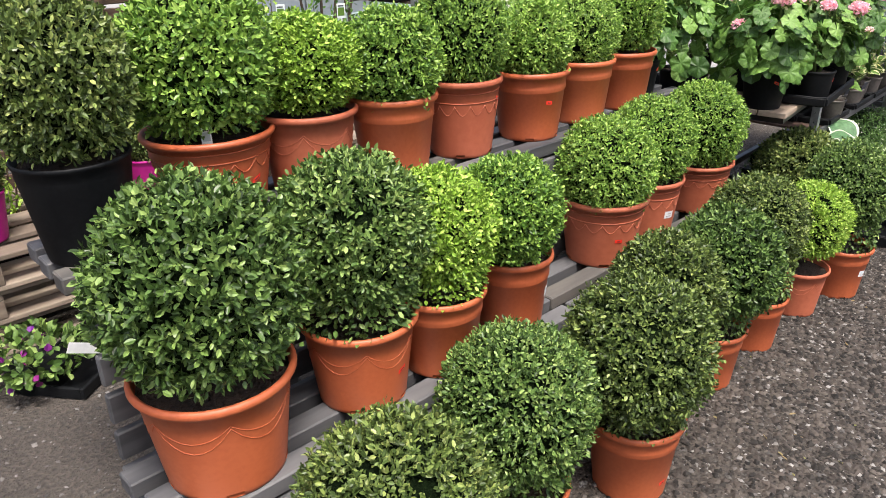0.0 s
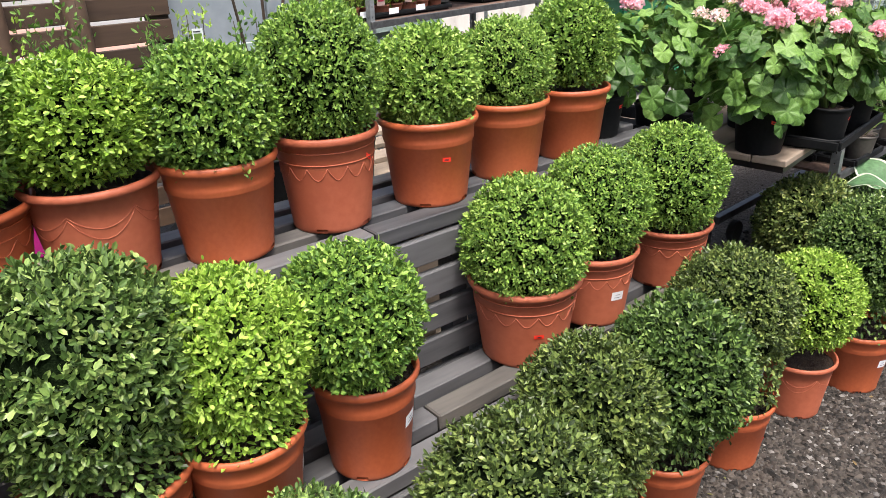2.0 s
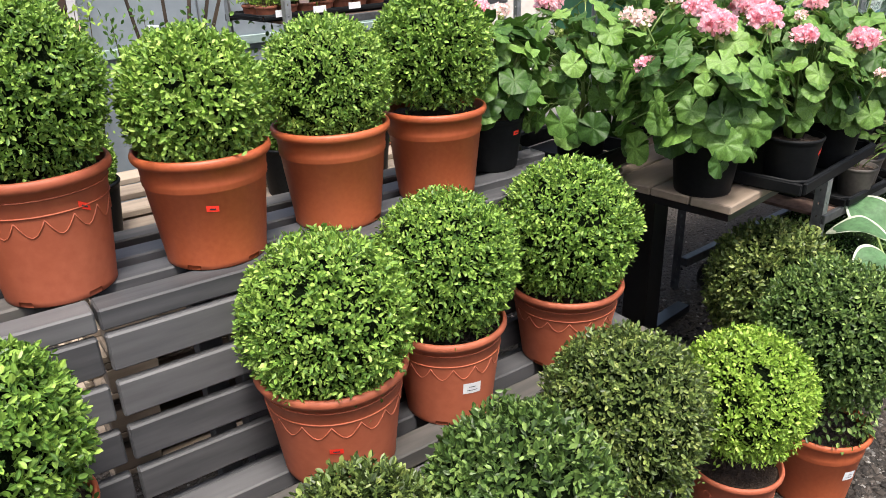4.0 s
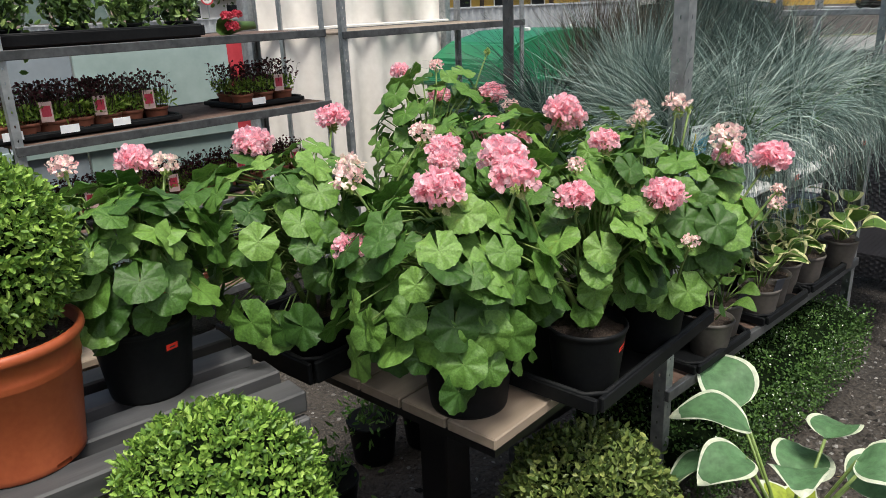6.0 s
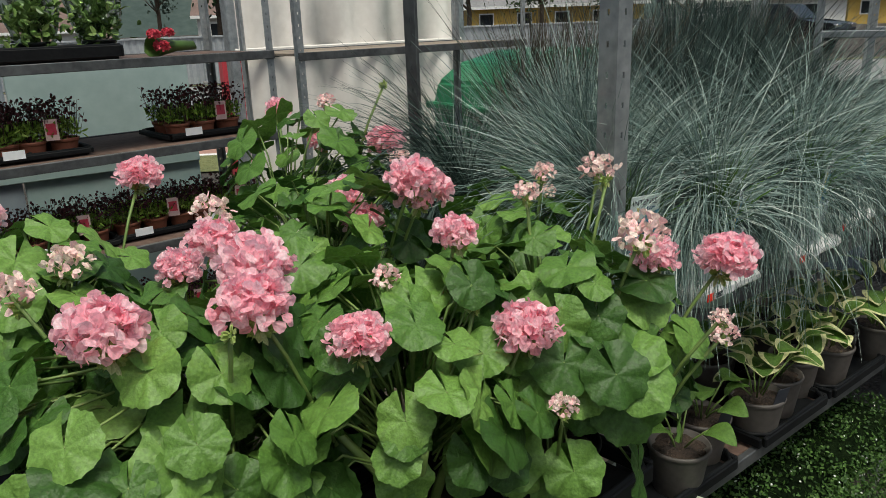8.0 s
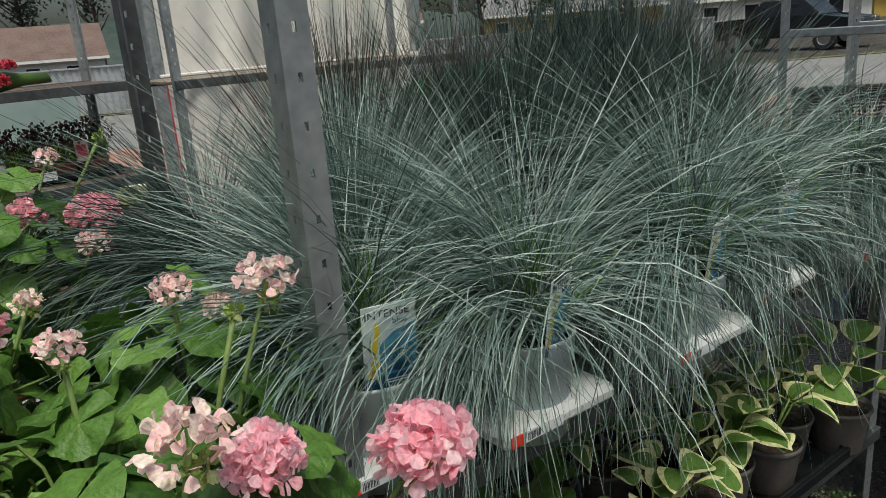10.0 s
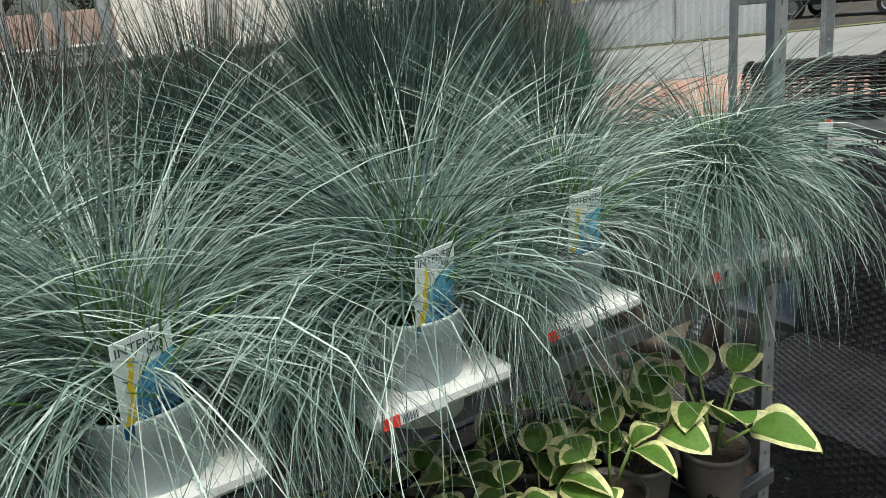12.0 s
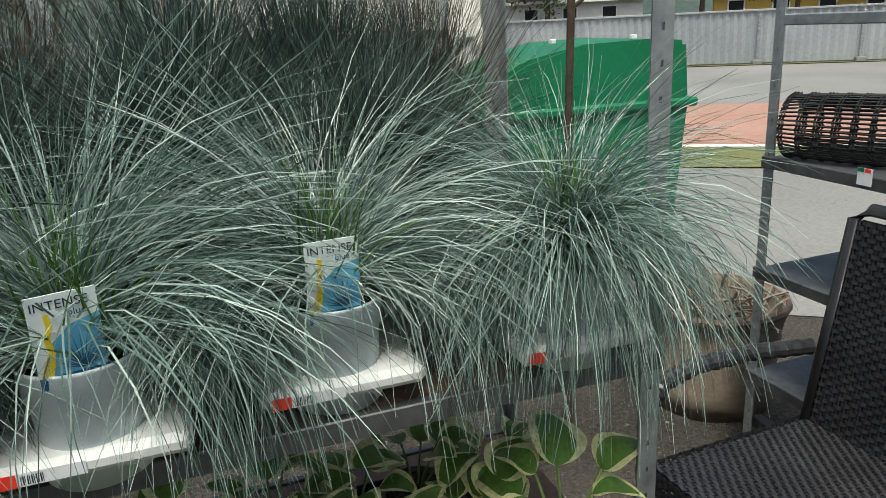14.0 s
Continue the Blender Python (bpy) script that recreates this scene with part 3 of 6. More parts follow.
bench("display_bench", "upper tier of a dark grey slatted plant bench", 1.02, 2.35, 1.70, 2.14, 0.864, 8)
bench("display_bench", "upper tier of a dark grey slatted plant bench", 2.36, 3.68, 1.70, 2.14, 0.864, 8)
bench("display_bench", "lower tier of a dark grey slatted plant bench", 1.0, 2.35, 1.36, 1.69, 0.432, 4)
bench("display_bench", "lower tier of a dark grey slatted plant bench", 2.36, 3.71, 1.36, 1.69, 0.432, 4)


def pallet(x, y, z, turn=0):
    p = empty("wooden_pallet", "weathered raw wooden pallet", "pallet", pose(x, y, z, 0, 0, turn), "raw wooden pallets")
    for yy in (-0.35, -0.175, 0, 0.175, 0.35):
        part("deck_board", boxes(((-0.6, yy - 0.05, 0.122), (0.6, yy + 0.05, 0.144)), bevel=0.003), M_RAW, p)
    for yy in (-0.35, 0, 0.35):
        part("bottom_board", boxes(((-0.6, yy - 0.05, 0), (0.6, yy + 0.05, 0.022)), bevel=0.003), M_RAW, p)
        for xx in (-0.52, 0, 0.52):
            part("block", boxes(((xx - 0.07, yy - 0.05, 0.0225), (xx + 0.07, yy + 0.05, 0.0995)), bevel=0.003), M_RAW, p)
    for xx in (-0.52, 0, 0.52):
        part("stringer", boxes(((xx - 0.07, -0.4, 0.1), (xx + 0.07, 0.4, 0.1215)), bevel=0.003), M_RAW, p)


for k in range(5):
    pallet(2.97 + 0.02 * k, 2.78 - 0.015 * k, 0.144 * k, 0)
for k in range(3):
    pallet(1.55 + 0.02 * k, 3.62 - 0.015 * k, 0.144 * k, 0)

# ---- plant pots ----
H_POT, R_POT = 0.225, 0.14
PROF = [(0, .012), (.097, .012), (.101, 0), (.105, .003), (.1055, .012), (.1235, .160), (.1265, .163), (.125, .167), (.1275, .171), (.1262, .176), (.129, .206), (.1375, .2075), (.1405, .213), (.1405, .219), (.138, .2245), (.133, .226), (.129, .222), (.126, .195), (0, .195)]


def pot_radius(z):
    return 0.1055 + (0.129 - 0.1055) * (z - 0.012) / 0.194


def pot_mesh(style):
    bm = bmesh.new()
    gaps = {0, 1, 9, 10, 18, 19, 27, 28, 36, 37}
    lathe(bm, PROF if style == "plain" else [p for p in PROF if not 0.161 < p[1] < 0.18], 45, keep=lambda i, k: not (k == 3 and i in gaps))
    if style == "swag":
        for k in range(6):
            for drop, lift in ((0.05, 0.0), (0.032, 0.006)):
                pts = []
                for i in range(9):
                    a = (k + i / 8) * math.pi / 3
                    z = 0.172 + lift - drop * math.sin(math.pi * i / 8) ** 0.8
                    r = pot_radius(z) + 0.0005
                    pts.append((r * math.cos(a), r * math.sin(a), z))
                tube(bm, pts, 0.0007, 4)
    if style == "scallop":
        for k in range(15):
            pts = []
            for i in range(7):
                a = (k + i / 6) * 2 * math.pi / 15
                z = 0.158 - 0.028 * math.sin(math.pi * i / 6)
                r = pot_radius(z) + 0.0005
                pts.append((r * math.cos(a), r * math.sin(a), z))
            tube(bm, pts, 0.0012, 4)
        for z in (0.165, 0.192):
            tube(bm, [((pot_radius(z) + 0.0008) * math.cos(2 * math.pi * i / 45), (pot_radius(z) + 0.0008) * math.sin(2 * math.pi * i / 45), z) for i in range(45)], 0.0016, 4, close=True)
    me = bpy.data.meshes.new("pot")
    bmesh.ops.recalc_face_normals(bm, faces=bm.faces)
    bm.to_mesh(me)
    bm.free()
    me.shade_smooth()
    me.materials.append(M_TERRA)
    return me


POTS = {s: pot_mesh(s) for s in ("plain", "swag", "scallop")}
bm = bmesh.new()
lathe(bm, [(0.0, 0.212), (0.05, 0.209), (0.09, 0.206), (0.1268, 0.2)], 24)
for v in bm.verts:
    v.co.z += 0.008 * noise.noise(v.co * 40)
SOIL = bpy.data.meshes.new("soil")
bm.to_mesh(SOIL)
bm.free()
SOIL.shade_smooth()
SOIL.materials.append(M_SOIL)


def patch(bm, radius, angle, z0, z1, half, tilt=0.0, lift=0.0012):
    """A thin sticker bent round a pot's wall. radius(z); half: half its width in metres."""
    rows = []
    for k in range(2):
        row = []
        for i in range(5):
            s = half * (i / 2 - 1)
            z = (z0, z1)[k] + tilt * s
            r = radius(z) + lift
            a = angle + s / r
            row.append(bm.verts.new((r * math.cos(a), r * math.sin(a), z)))
        rows.append(row)
    for i in range(4):
        bm.faces.new((rows[0][i], rows[0][i + 1], rows[1][i + 1], rows[1][i]))


def sticker(pot, radius, angle, z, kind="red"):
    bm = bmesh.new()
    if kind == "red":
        t = random.uniform(-0.5, 0.5)
        patch(bm, radius, radians(angle), z - 0.006, z + 0.006, 0.012, t)
        st = part("price_sticker", bm, M_RED, pot, "red-orange price sticker")
        bm = bmesh.new()
        patch(bm, radius, radians(angle), z - 0.002, z + 0.001, 0.006, t, 0.0018)
        part("print", bm, M_INK, st)
    else:
        t = random.uniform(-0.2, 0.1)
        patch(bm, radius, radians(angle), z - 0.014, z + 0.014, 0.023, t)
        st = part("paper_label", bm, M_PAPER, pot, "torn white paper label")
        for k in (0, 1):
            bm = bmesh.new()
            patch(bm, radius, radians(angle), z - 0.006 + 0.009 * k, z - 0.0045 + 0.009 * k, 0.013 - 0.004 * k, t, 0.002)
            part("print", bm, M_INK, st)


# ---- clipped box balls ----
def box_crown(seed, shoots, leaf, spiky):
    g = np.random.default_rng(seed)
    n = unit(g.normal(size=(shoots * 2, 3)))
    n = n[n[:, 2] > -0.78][:shoots]
    rad = np.array([1 + 0.05 * noise.noise(Vector(v) * 2.3 + Vector((seed, 0, 0))) + 0.035 * noise.noise(Vector(v) * 6 + Vector((0, seed, 0))) for v in n])
    rad *= 1 - 0.16 * g.random(len(n)) ** 2 + spiky * (g.random(len(n)) > 0.93) * 0.07
    axis = unit(n + 0.45 * g.normal(size=n.shape) + np.array((0, 0, 0.18)))
    P, D, N, L = [], [], [], []
    for k in range(8):
        a = g.uniform(0, 6.28, len(n)) if k % 2 == 0 else a + math.pi
        e1 = unit(np.cross(axis, g.normal(size=n.shape) if k == 0 else E1 * 1.0 + 0.001)) if k == 0 else E1
        E1 = e1
        e2 = np.cross(axis, e1)
        out = np.cos(a)[:, None] * e1 + np.sin(a)[:, None] * e2
        back = 0.2 * (1 - k / 7)
        P.append(n * rad[:, None] - axis * back + out * 0.005)
        D.append(unit(axis * (0.35 + 0.5 * k / 7) + out * (1.0 - 0.45 * k / 7) + 0.22 * g.normal(size=n.shape)))
        N.append(unit(axis * 0.8 + n * 0.35 - out * 0.3 + 0.35 * g.normal(size=n.shape)))
        L.append(leaf * g.uniform(0.7, 1.25, len(n)))
    P, D, N, L = np.concatenate(P), np.concatenate(D), np.concatenate(N), np.concatenate(L)
    P[:, 2] *= np.where(P[:, 2] < 0, 1.1, 0.97)
    me = scatter("crown", P, D, N, L, L * 0.56)
    me.materials.append(M_BOXM)
    return me


CROWNS = {"fine": [box_crown(s, 1950, 0.085, 0.35) for s in (1, 2, 3)], "coarse": [box_crown(s, 1950, 0.092, 0.5) for s in (4, 5, 6)], "dense": [box_crown(s, 2400, 0.068, 0.2) for s in (7, 8)]}
# lump behind the leaves; its colour stands for the shade inside a ball
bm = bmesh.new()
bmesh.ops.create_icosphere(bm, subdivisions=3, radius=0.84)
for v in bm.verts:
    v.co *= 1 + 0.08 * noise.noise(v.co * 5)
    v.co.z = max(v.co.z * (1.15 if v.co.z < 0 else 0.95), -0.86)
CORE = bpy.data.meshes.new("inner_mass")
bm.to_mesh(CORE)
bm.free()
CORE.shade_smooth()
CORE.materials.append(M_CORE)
bm = bmesh.new()
for k in range(7):
    a = k * 0.9
    tube(bm, [(0.01 * math.cos(a), 0.01 * math.sin(a), -1.1), (0.12 * math.cos(a), 0.12 * math.sin(a), -0.8), (0.4 * math.cos(a), 0.4 * math.sin(a), -0.45)], 0.035, 5, 0.6)
STEMS = bpy.data.meshes.new("stem_frame")
bm.to_mesh(STEMS)
bm.free()
STEMS.materials.append(M_TWIG)
g = np.random.default_rng(77)
a, h = g.uniform(0, 6.28, 900), g.random(900)
out = np.stack([np.cos(a), np.sin(a), 0 * a], 1)
p = out * (1.0 + 0.08 * h - 0.16 * g.random(900))[:, None] + np.array((0, 0, 1)) * (h * 1.1 - 0.06)[:, None]
SKIRT = scatter("skirt", p, unit(out + 0.7 * g.normal(size=p.shape) + np.array((0, 0, -0.1))), out + np.array((0, 0, 0.6)) + 0.4 * g.normal(size=p.shape), g.uniform(0.1, 0.17, 900), 0.085)
SKIRT.materials.append(M_BOXM)
TONE = {"d": (M_BOXD, "dark green"), "b": (M_BOXB, "bronzed green"), "m": (M_BOXM, "mid-green"), "l": (M_BOXL, "fresh yellow-green")}


def boxwood(x, y, z, rim, high, ball, zc, tone, texture, variant, style, tags=(), where="", tall=1.0, dusty=False, off=(0, 0), skirt=False):
    """A clipped ball in a pot: rim radius and height of the pot, radius and height of the ball, stickers as (angle, height, kind)."""
    mat, word = TONE[tone]
    t = empty("potted_box_ball", f"{word} clipped box ball in terracotta pot on {where}", "potted shrub", pose(x, y, z, 0, 0, random.uniform(0, 360) if not tags else 0), "clipped box balls")
    fit = Matrix.Diagonal((rim / 0.1405, rim / 0.1405, high / 0.225, 1))
    p = shared("pot", POTS[style], M_TERRA2 if dusty else None, t, m=fit)
    shared("soil", SOIL, None, t, m=fit)
    spin = Matrix.Translation((*off, zc - z)) @ Matrix.Rotation(random.uniform(0, 6.28), 4, "Z") @ Matrix.Diagonal((ball * 0.95, ball * 0.95, ball * 0.97 * tall, 1))
    shared("crown", CROWNS[texture][variant % len(CROWNS[texture])], mat, t, m=spin)
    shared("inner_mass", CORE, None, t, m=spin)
    shared("stem_frame", STEMS, None, t, m=spin)
    if skirt:
        hem = high * 0.985
        tip = max(0.05, zc - z - 0.5 * ball - hem)
        wide = rim * 0.93
        shared("skirt", SKIRT, mat, t, m=Matrix.Translation((0, 0, hem)) @ Matrix.Diagonal((wide, wide, tip, 1)))
    for a, h, kind in tags:
        sticker(p, pot_radius, a, h, kind)
    return t


UP, LOW, GRD = "upper bench tier", "lower bench tier", "dark gravel"
# upper tier
boxwood(1.50, 2.01, 0.864, 0.178, 0.22, 0.215, 1.265, "m", "coarse", 0, "scallop", ((-70, 0.1, "red"),), UP)
boxwood(1.78, 1.96, 0.864, 0.15, 0.235, 0.180, 1.222, "l", "coarse", 1, "swag", (), UP, 0.8, True)
boxwood(2.044, 1.89, 0.864, 0.14, 0.244, 0.165, 1.205, "m", "coarse", 2, "plain", (), UP)
boxwood(2.33, 1.885, 0.864, 0.138, 0.252, 0.168, 1.255, "m", "dense", 0, "scallop", ((-62, 0.165, "red"),), UP, 1.08, True)
boxwood(2.636, 1.852, 0.864, 0.14, 0.238, 0.152, 1.195, "m", "coarse", 0, "plain", ((-105, 0.13, "red"),), UP)
boxwood(2.94, 1.868, 0.864, 0.136, 0.231, 0.152, 1.188, "m", "dense", 1, "plain", (), UP)
boxwood(3.225, 1.866, 0.864, 0.131, 0.226, 0.153, 1.224, "m", "fine", 1, "plain", (), UP)
# lower tier
boxwood(1.20, 1.525, 0.432, 0.184, 0.268, 0.238, 0.913, "d", "fine", 0, "swag", (), LOW)
boxwood(1.605, 1.53, 0.432, 0.157, 0.24, 0.207, 0.898, "d", "fine", 2, "swag", ((-75, 0.1, "red"),), LOW, skirt=True)
boxwood(1.85, 1.49, 0.432, 0.135, 0.24, 0.168, 0.845, "l", "coarse", 1, "plain", ((-30, 0.12, "paper"),), LOW, skirt=True)
boxwood(2.145, 1.485, 0.432, 0.126, 0.25, 0.166, 0.822, "m", "coarse", 2, "plain", ((-60, 0.12, "paper"),), LOW, off=(-0.02, 0))
boxwood(2.755, 1.59, 0.432, 0.163, 0.243, 0.19, 0.775, "m", "dense", 0, "scallop", ((-118, 0.1, "red"),), LOW, 1.0, True)
boxwood(3.06, 1.60, 0.432, 0.139, 0.233, 0.175, 0.806, "m", "dense", 1, "scallop", ((-98, 0.1, "paper"),), LOW, 1.0, True)
boxwood(3.445, 1.605, 0.432, 0.15, 0.21, 0.188, 0.79, "m", "dense", 0, "scallop", (), LOW, 1.0, True)
# on the gravel
boxwood(1.40, 1.14, 0, 0.15, 0.25, 0.24, 0.415, "b", "dense", 0, "plain", (), GRD, off=(-0.01, 0), skirt=True)
boxwood(1.79, 1.15, 0, 0.15, 0.25, 0.215, 0.487, "d", "dense", 1, "plain", (), GRD, off=(-0.01, 0.01), skirt=True)
boxwood(2.25, 1.08, 0, 0.146, 0.26, 0.228, 0.474, "b", "dense", 0, "plain", ((-95, 0.06, "red"),), GRD, off=(-0.01, 0.01), skirt=True)
boxwood(2.62, 1.21, 0, 0.135, 0.235, 0.195, 0.482, "b", "fine", 0, "plain", (), GRD, off=(-0.01, 0.01), skirt=True)
boxwood(2.915, 1.20, 0, 0.13, 0.23, 0.203, 0.474, "d", "fine", 1, "plain", (), GRD, 1.06, off=(-0.01, 0.02), skirt=True)
boxwood(3.275, 1.20, 0, 0.122, 0.225, 0.198, 0.505, "b", "dense", 1, "plain", ((-75, 0.1, "red"),), GRD, off=(0.01, 0.05), skirt=True)
boxwood(3.67, 1.195, 0, 0.12, 0.21, 0.172, 0.418, "l", "dense", 0, "swag", ((-60, 0.17, "paper"),), GRD, 1.0, True)
boxwood(3.965, 1.135, 0, 0.127, 0.235, 0.196, 0.505, "d", "dense", 1, "plain", ((-100, 0.12, "paper"),), GRD, 1.06, off=(0, 0.02), skirt=True)
boxwood(4.235, 1.485, 0, 0.14, 0.22, 0.215, 0.428, "b", "fine", 2, "plain", (), GRD, skirt=True)


def stake_label(x, y, z, turn, lean, label, pic=M_BLUE, size=1.0):
    """A plastic plant label: pale card with a picture field, on its stake."""
    t = empty("plant_label", label, "plant label", pose(x, y, z, lean, 0, turn) @ Matrix.Scale(size, 4), "plant labels")
    c = part("card", boxes(((-0.022, -0.0006, 0.0), (0.022, 0.0006, 0.075)), bevel=0.0003), M_PALE, t)
    part("picture", boxes(((-0.017, -0.0014, 0.014), (0.017, -0.0008, 0.055))), pic, c)
    part("title_bar", boxes(((-0.017, -0.0014, 0.06), (0.012, -0.0008, 0.066))), M_INK, c)
    part("stake", boxes(((-0.005, -0.0006, -0.07), (0.005, 0.0006, -0.0002))), M_PALE, t)


stake_label(2.365, 1.055, 0.215, -35, 18, "pale plastic plant label leaning in a pot", M_GREENS)
stake_label(2.78, 1.17, 0.215, -35, 15, "pale plastic plant label leaning in a pot", M_GREENS)
stake_label(3.38, 1.20, 0.21, -35, 15, "pale plastic plant label leaning in a pot", M_GREENS)
stake_label(1.437, 1.89, 1.075, -35, 8, "small pale plastic plant label in the pot of a box ball", M_TEAL, 0.6)

# ---- other pots ----
def round_pot(r, h, foot=0.8, lip=0.006):
    bm = bmesh.new()
    lathe(bm, [(0, 0.004), (r * foot * 0.95, 0.004), (r * foot, 0), (r * foot + 0.002, 0.006), (r * 0.955, h * 0.82), (r * 0.965, h * 0.84), (r * 0.97, h - 0.014), (r, h - 0.012), (r + lip * 0.4, h - 0.005), (r, h), (r - lip * 0.6, h - 0.001), (r - lip, h * 0.9), (0, h * 0.9)], 32)
    me = bpy.data.meshes.new("pot")
    bmesh.ops.recalc_face_normals(bm, faces=bm.faces)
    bm.to_mesh(me)
    bm.free()
    me.shade_smooth()
    return me


def soil_disc(parent, r, z):
    bm = bmesh.new()
    lathe(bm, [(0, z + 0.006), (r * 0.5, z + 0.004), (r, z)], 20)
    for v in bm.verts:
        v.co.z += 0.006 * noise.noise(v.co * 60)
    part("soil", bm, M_SOIL, parent, smooth=True)


t = empty("potted_box_bush", "bronzed box bush in a large black plastic pot", "potted shrub", pose(1.13, 1.945, 0.864))
me = round_pot(0.13, 0.245, 0.74)
link("pot", me, M_BLACK, t)
soil_disc(t, 0.12, 0.225)
spin = Matrix.Translation((0, 0, 0.42)) @ Matrix.Diagonal((0.165, 0.165, 0.2, 1))
shared("crown", CROWNS["coarse"][1], M_BOXB, t, m=spin)
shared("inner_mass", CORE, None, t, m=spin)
MAG = round_pot(0.11, 0.2, 0.75)
MAG.materials.append(M_MAGENTA)
for x, y in ((1.15, 3.4), (1.5, 3.35), (1.85, 3.4), (2.1, 3.45)):
    t = empty("magenta_pot", "magenta plastic pot with a young shrub on a raw wooden pallet", "plant pot", pose(x, y, 0.432), "magenta pots")
    shared("pot", MAG, None, t)
    soil_disc(t, 0.1, 0.18)
    shared("crown", CROWNS["coarse"][2], M_BOXB, t, m=Matrix.Translation((0, 0, 0.32)) @ Matrix.Diagonal((0.13, 0.13, 0.16, 1)))
NUR = round_pot(0.09, 0.16, 0.78)
NUR.materials.append(M_BLACK)
for x, y in ((2.5, 2.52), (2.78, 2.5), (3.1, 2.52), (3.4, 2.55)):
    t = empty("nursery_pot", "black nursery pot with a young shrub on a raw wooden pallet", "plant pot", pose(x, y, 0.72), "black nursery pots")
    shared("pot", NUR, None, t)
    soil_disc(t, 0.08, 0.145)
    shared("crown", CROWNS["coarse"][0], M_BOXM, t, m=Matrix.Translation((0, 0, 0.22)) @ Matrix.Diagonal((0.09, 0.09, 0.1, 1)))


# upright evergreens before the board fence
def upright(x, y, h, seed, mat, wide, label):
    g = np.random.default_rng(seed)
    t = empty("upright_shrub", label, "shrub", pose(x, y, 0), "shrubs by the board fence")
    bm = bmesh.new()
    P, D, N = [], [], []
    for k in range(7):
        a, r = g.uniform(0, 6.28), wide * g.uniform(0.2, 1)
        top = np.array((r * math.cos(a), r * math.sin(a), h * g.uniform(0.75, 1)))
        base = np.array((0.15 * top[0], 0.15 * top[1], 0.28))
        tube(bm, [base, base + (top - base) * 0.5 + np.array((top[0], top[1], 0)) * 0.12, top], 0.006, 4, 0.3)
        s = g.uniform(0.15, 1.02, 110)
        p = base + (top - base) * s[:, None] + g.normal(size=(110, 3)) * 0.022
        P.append(p)
        D.append(unit(g.normal(size=(110, 3)) + np.array((0, 0, 0.9))))
        N.append(g.normal(size=(110, 3)))
    part("stem_frame", bm, M_TWIG, t)
    P, D, N = map(np.concatenate, (P, D, N))
    link("crown", scatter("crown", P, D, N, g.uniform(0.02, 0.038, len(P)), 0.014), mat, t)
    shared("pot", NUR, None, t, m=Matrix.Diagonal((1.3, 1.3, 1.8, 1)))


for i, (x, y, h) in enumerate(((1.95, 3.55, 1.32), (2.2, 3.75, 1.36), (2.55, 3.6, 1.28), (2.75, 3.9, 1.3), (1.6, 3.6, 1.2), (2.95, 3.55, 1.2), (1.3, 3.7, 1.22), (3.2, 3.7, 1.15))):
    upright(x, y, h, 60 + i, M_GREENS if i % 3 else M_BOXL, 0.16, "young upright shrub with small yellow-green leaves")
sap = empty("sapling", "bare sapling with a few yellow-green leaves", "sapling")
for k in range(5):
    bm = bmesh.new()
    tube(bm, [(3.05 + 0.05 * k, 3.9, 0.0), (3.1 + 0.07 * k, 3.88, 0.7 + 0.1 * k), (3.0 + 0.16 * k, 3.85, 1.3 + 0.12 * k), (2.85 + 0.25 * k, 3.82, 1.9 + 0.1 * k)], 0.012, 5, 0.4)
    part("branch", bm, M_TWIG, sap)
p = np.stack([rng.uniform(2.9, 3.75, 160), rng.uniform(3.75, 3.95, 160), rng.uniform(0.9, 1.9, 160)], 1)
link("leaves", scatter("leaves", p, unit(rng.normal(size=p.shape)), rng.normal(size=p.shape), 0.035, 0.02), M_GREENS, sap)
for x, y, z in ((2.67, 3.5, 1.12), (2.5, 3.45, 1.06), (3.0, 3.45, 1.1), (2.2, 3.45, 1.05)):
    stake_label(x, y, z, -25, 5, "white plastic plant label with a green picture tied to a shrub", M_GREENS)

bt = empty("young_tree", "slender bare young tree with a dark knotty trunk", "tree", pose(6.62, 2.92, 0))
bm = bmesh.new()
tube(bm, [(0, 0, 0), (0.006, 0, 0.6), (-0.004, 0.004, 1.1), (0.004, 0, 1.5), (0, 0, 2.3)], 0.016, 8, 0.6, ridge=0.12)
part("trunk", bm, M_TWIG, bt)
for k in range(9):
    a, z = k * 2.4, 1.48 + 0.07 * k
    bm = bmesh.new()
    tube(bm, [(0, 0, z), (0.07 * math.cos(a), 0.07 * math.sin(a), z + 0.05), (0.15 * math.cos(a), 0.15 * math.sin(a), z + 0.15), (0.2 * math.cos(a + 0.2), 0.2 * math.sin(a + 0.2), z + 0.28)], 0.007, 5, 0.4)
    part("branch", bm, M_TWIG, bt)

# violas and an empty tray on the gravel
tr = empty("plant_tray", "empty black plastic plant tray lying on the gravel", "tray", pose(1.33, 2.98, 0.0, 0, 0, 38))
part("base", boxes(((-0.28, -0.14, 0), (0.28, 0.14, 0.006))), M_BLACK, tr)
for lo, hi in (((-0.29, -0.15, 0.006), (0.29, -0.135, 0.05)), ((-0.29, 0.135, 0.006), (0.29, 0.15, 0.05)), ((-0.29, -0.135, 0.006), (-0.275, 0.135, 0.05)), ((0.275, -0.135, 0.006), (0.29, 0.135, 0.05))):
    part("side", boxes((lo, hi), bevel=0.003), M_BLACK, tr)
vi = empty("viola_basket", "basket of violas with purple flowers on the gravel", "potted flowers", pose(1.12, 2.92, 0))
link("pot", round_pot(0.11, 0.1, 0.8), M_BLACK, vi)
g = np.random.default_rng(5)
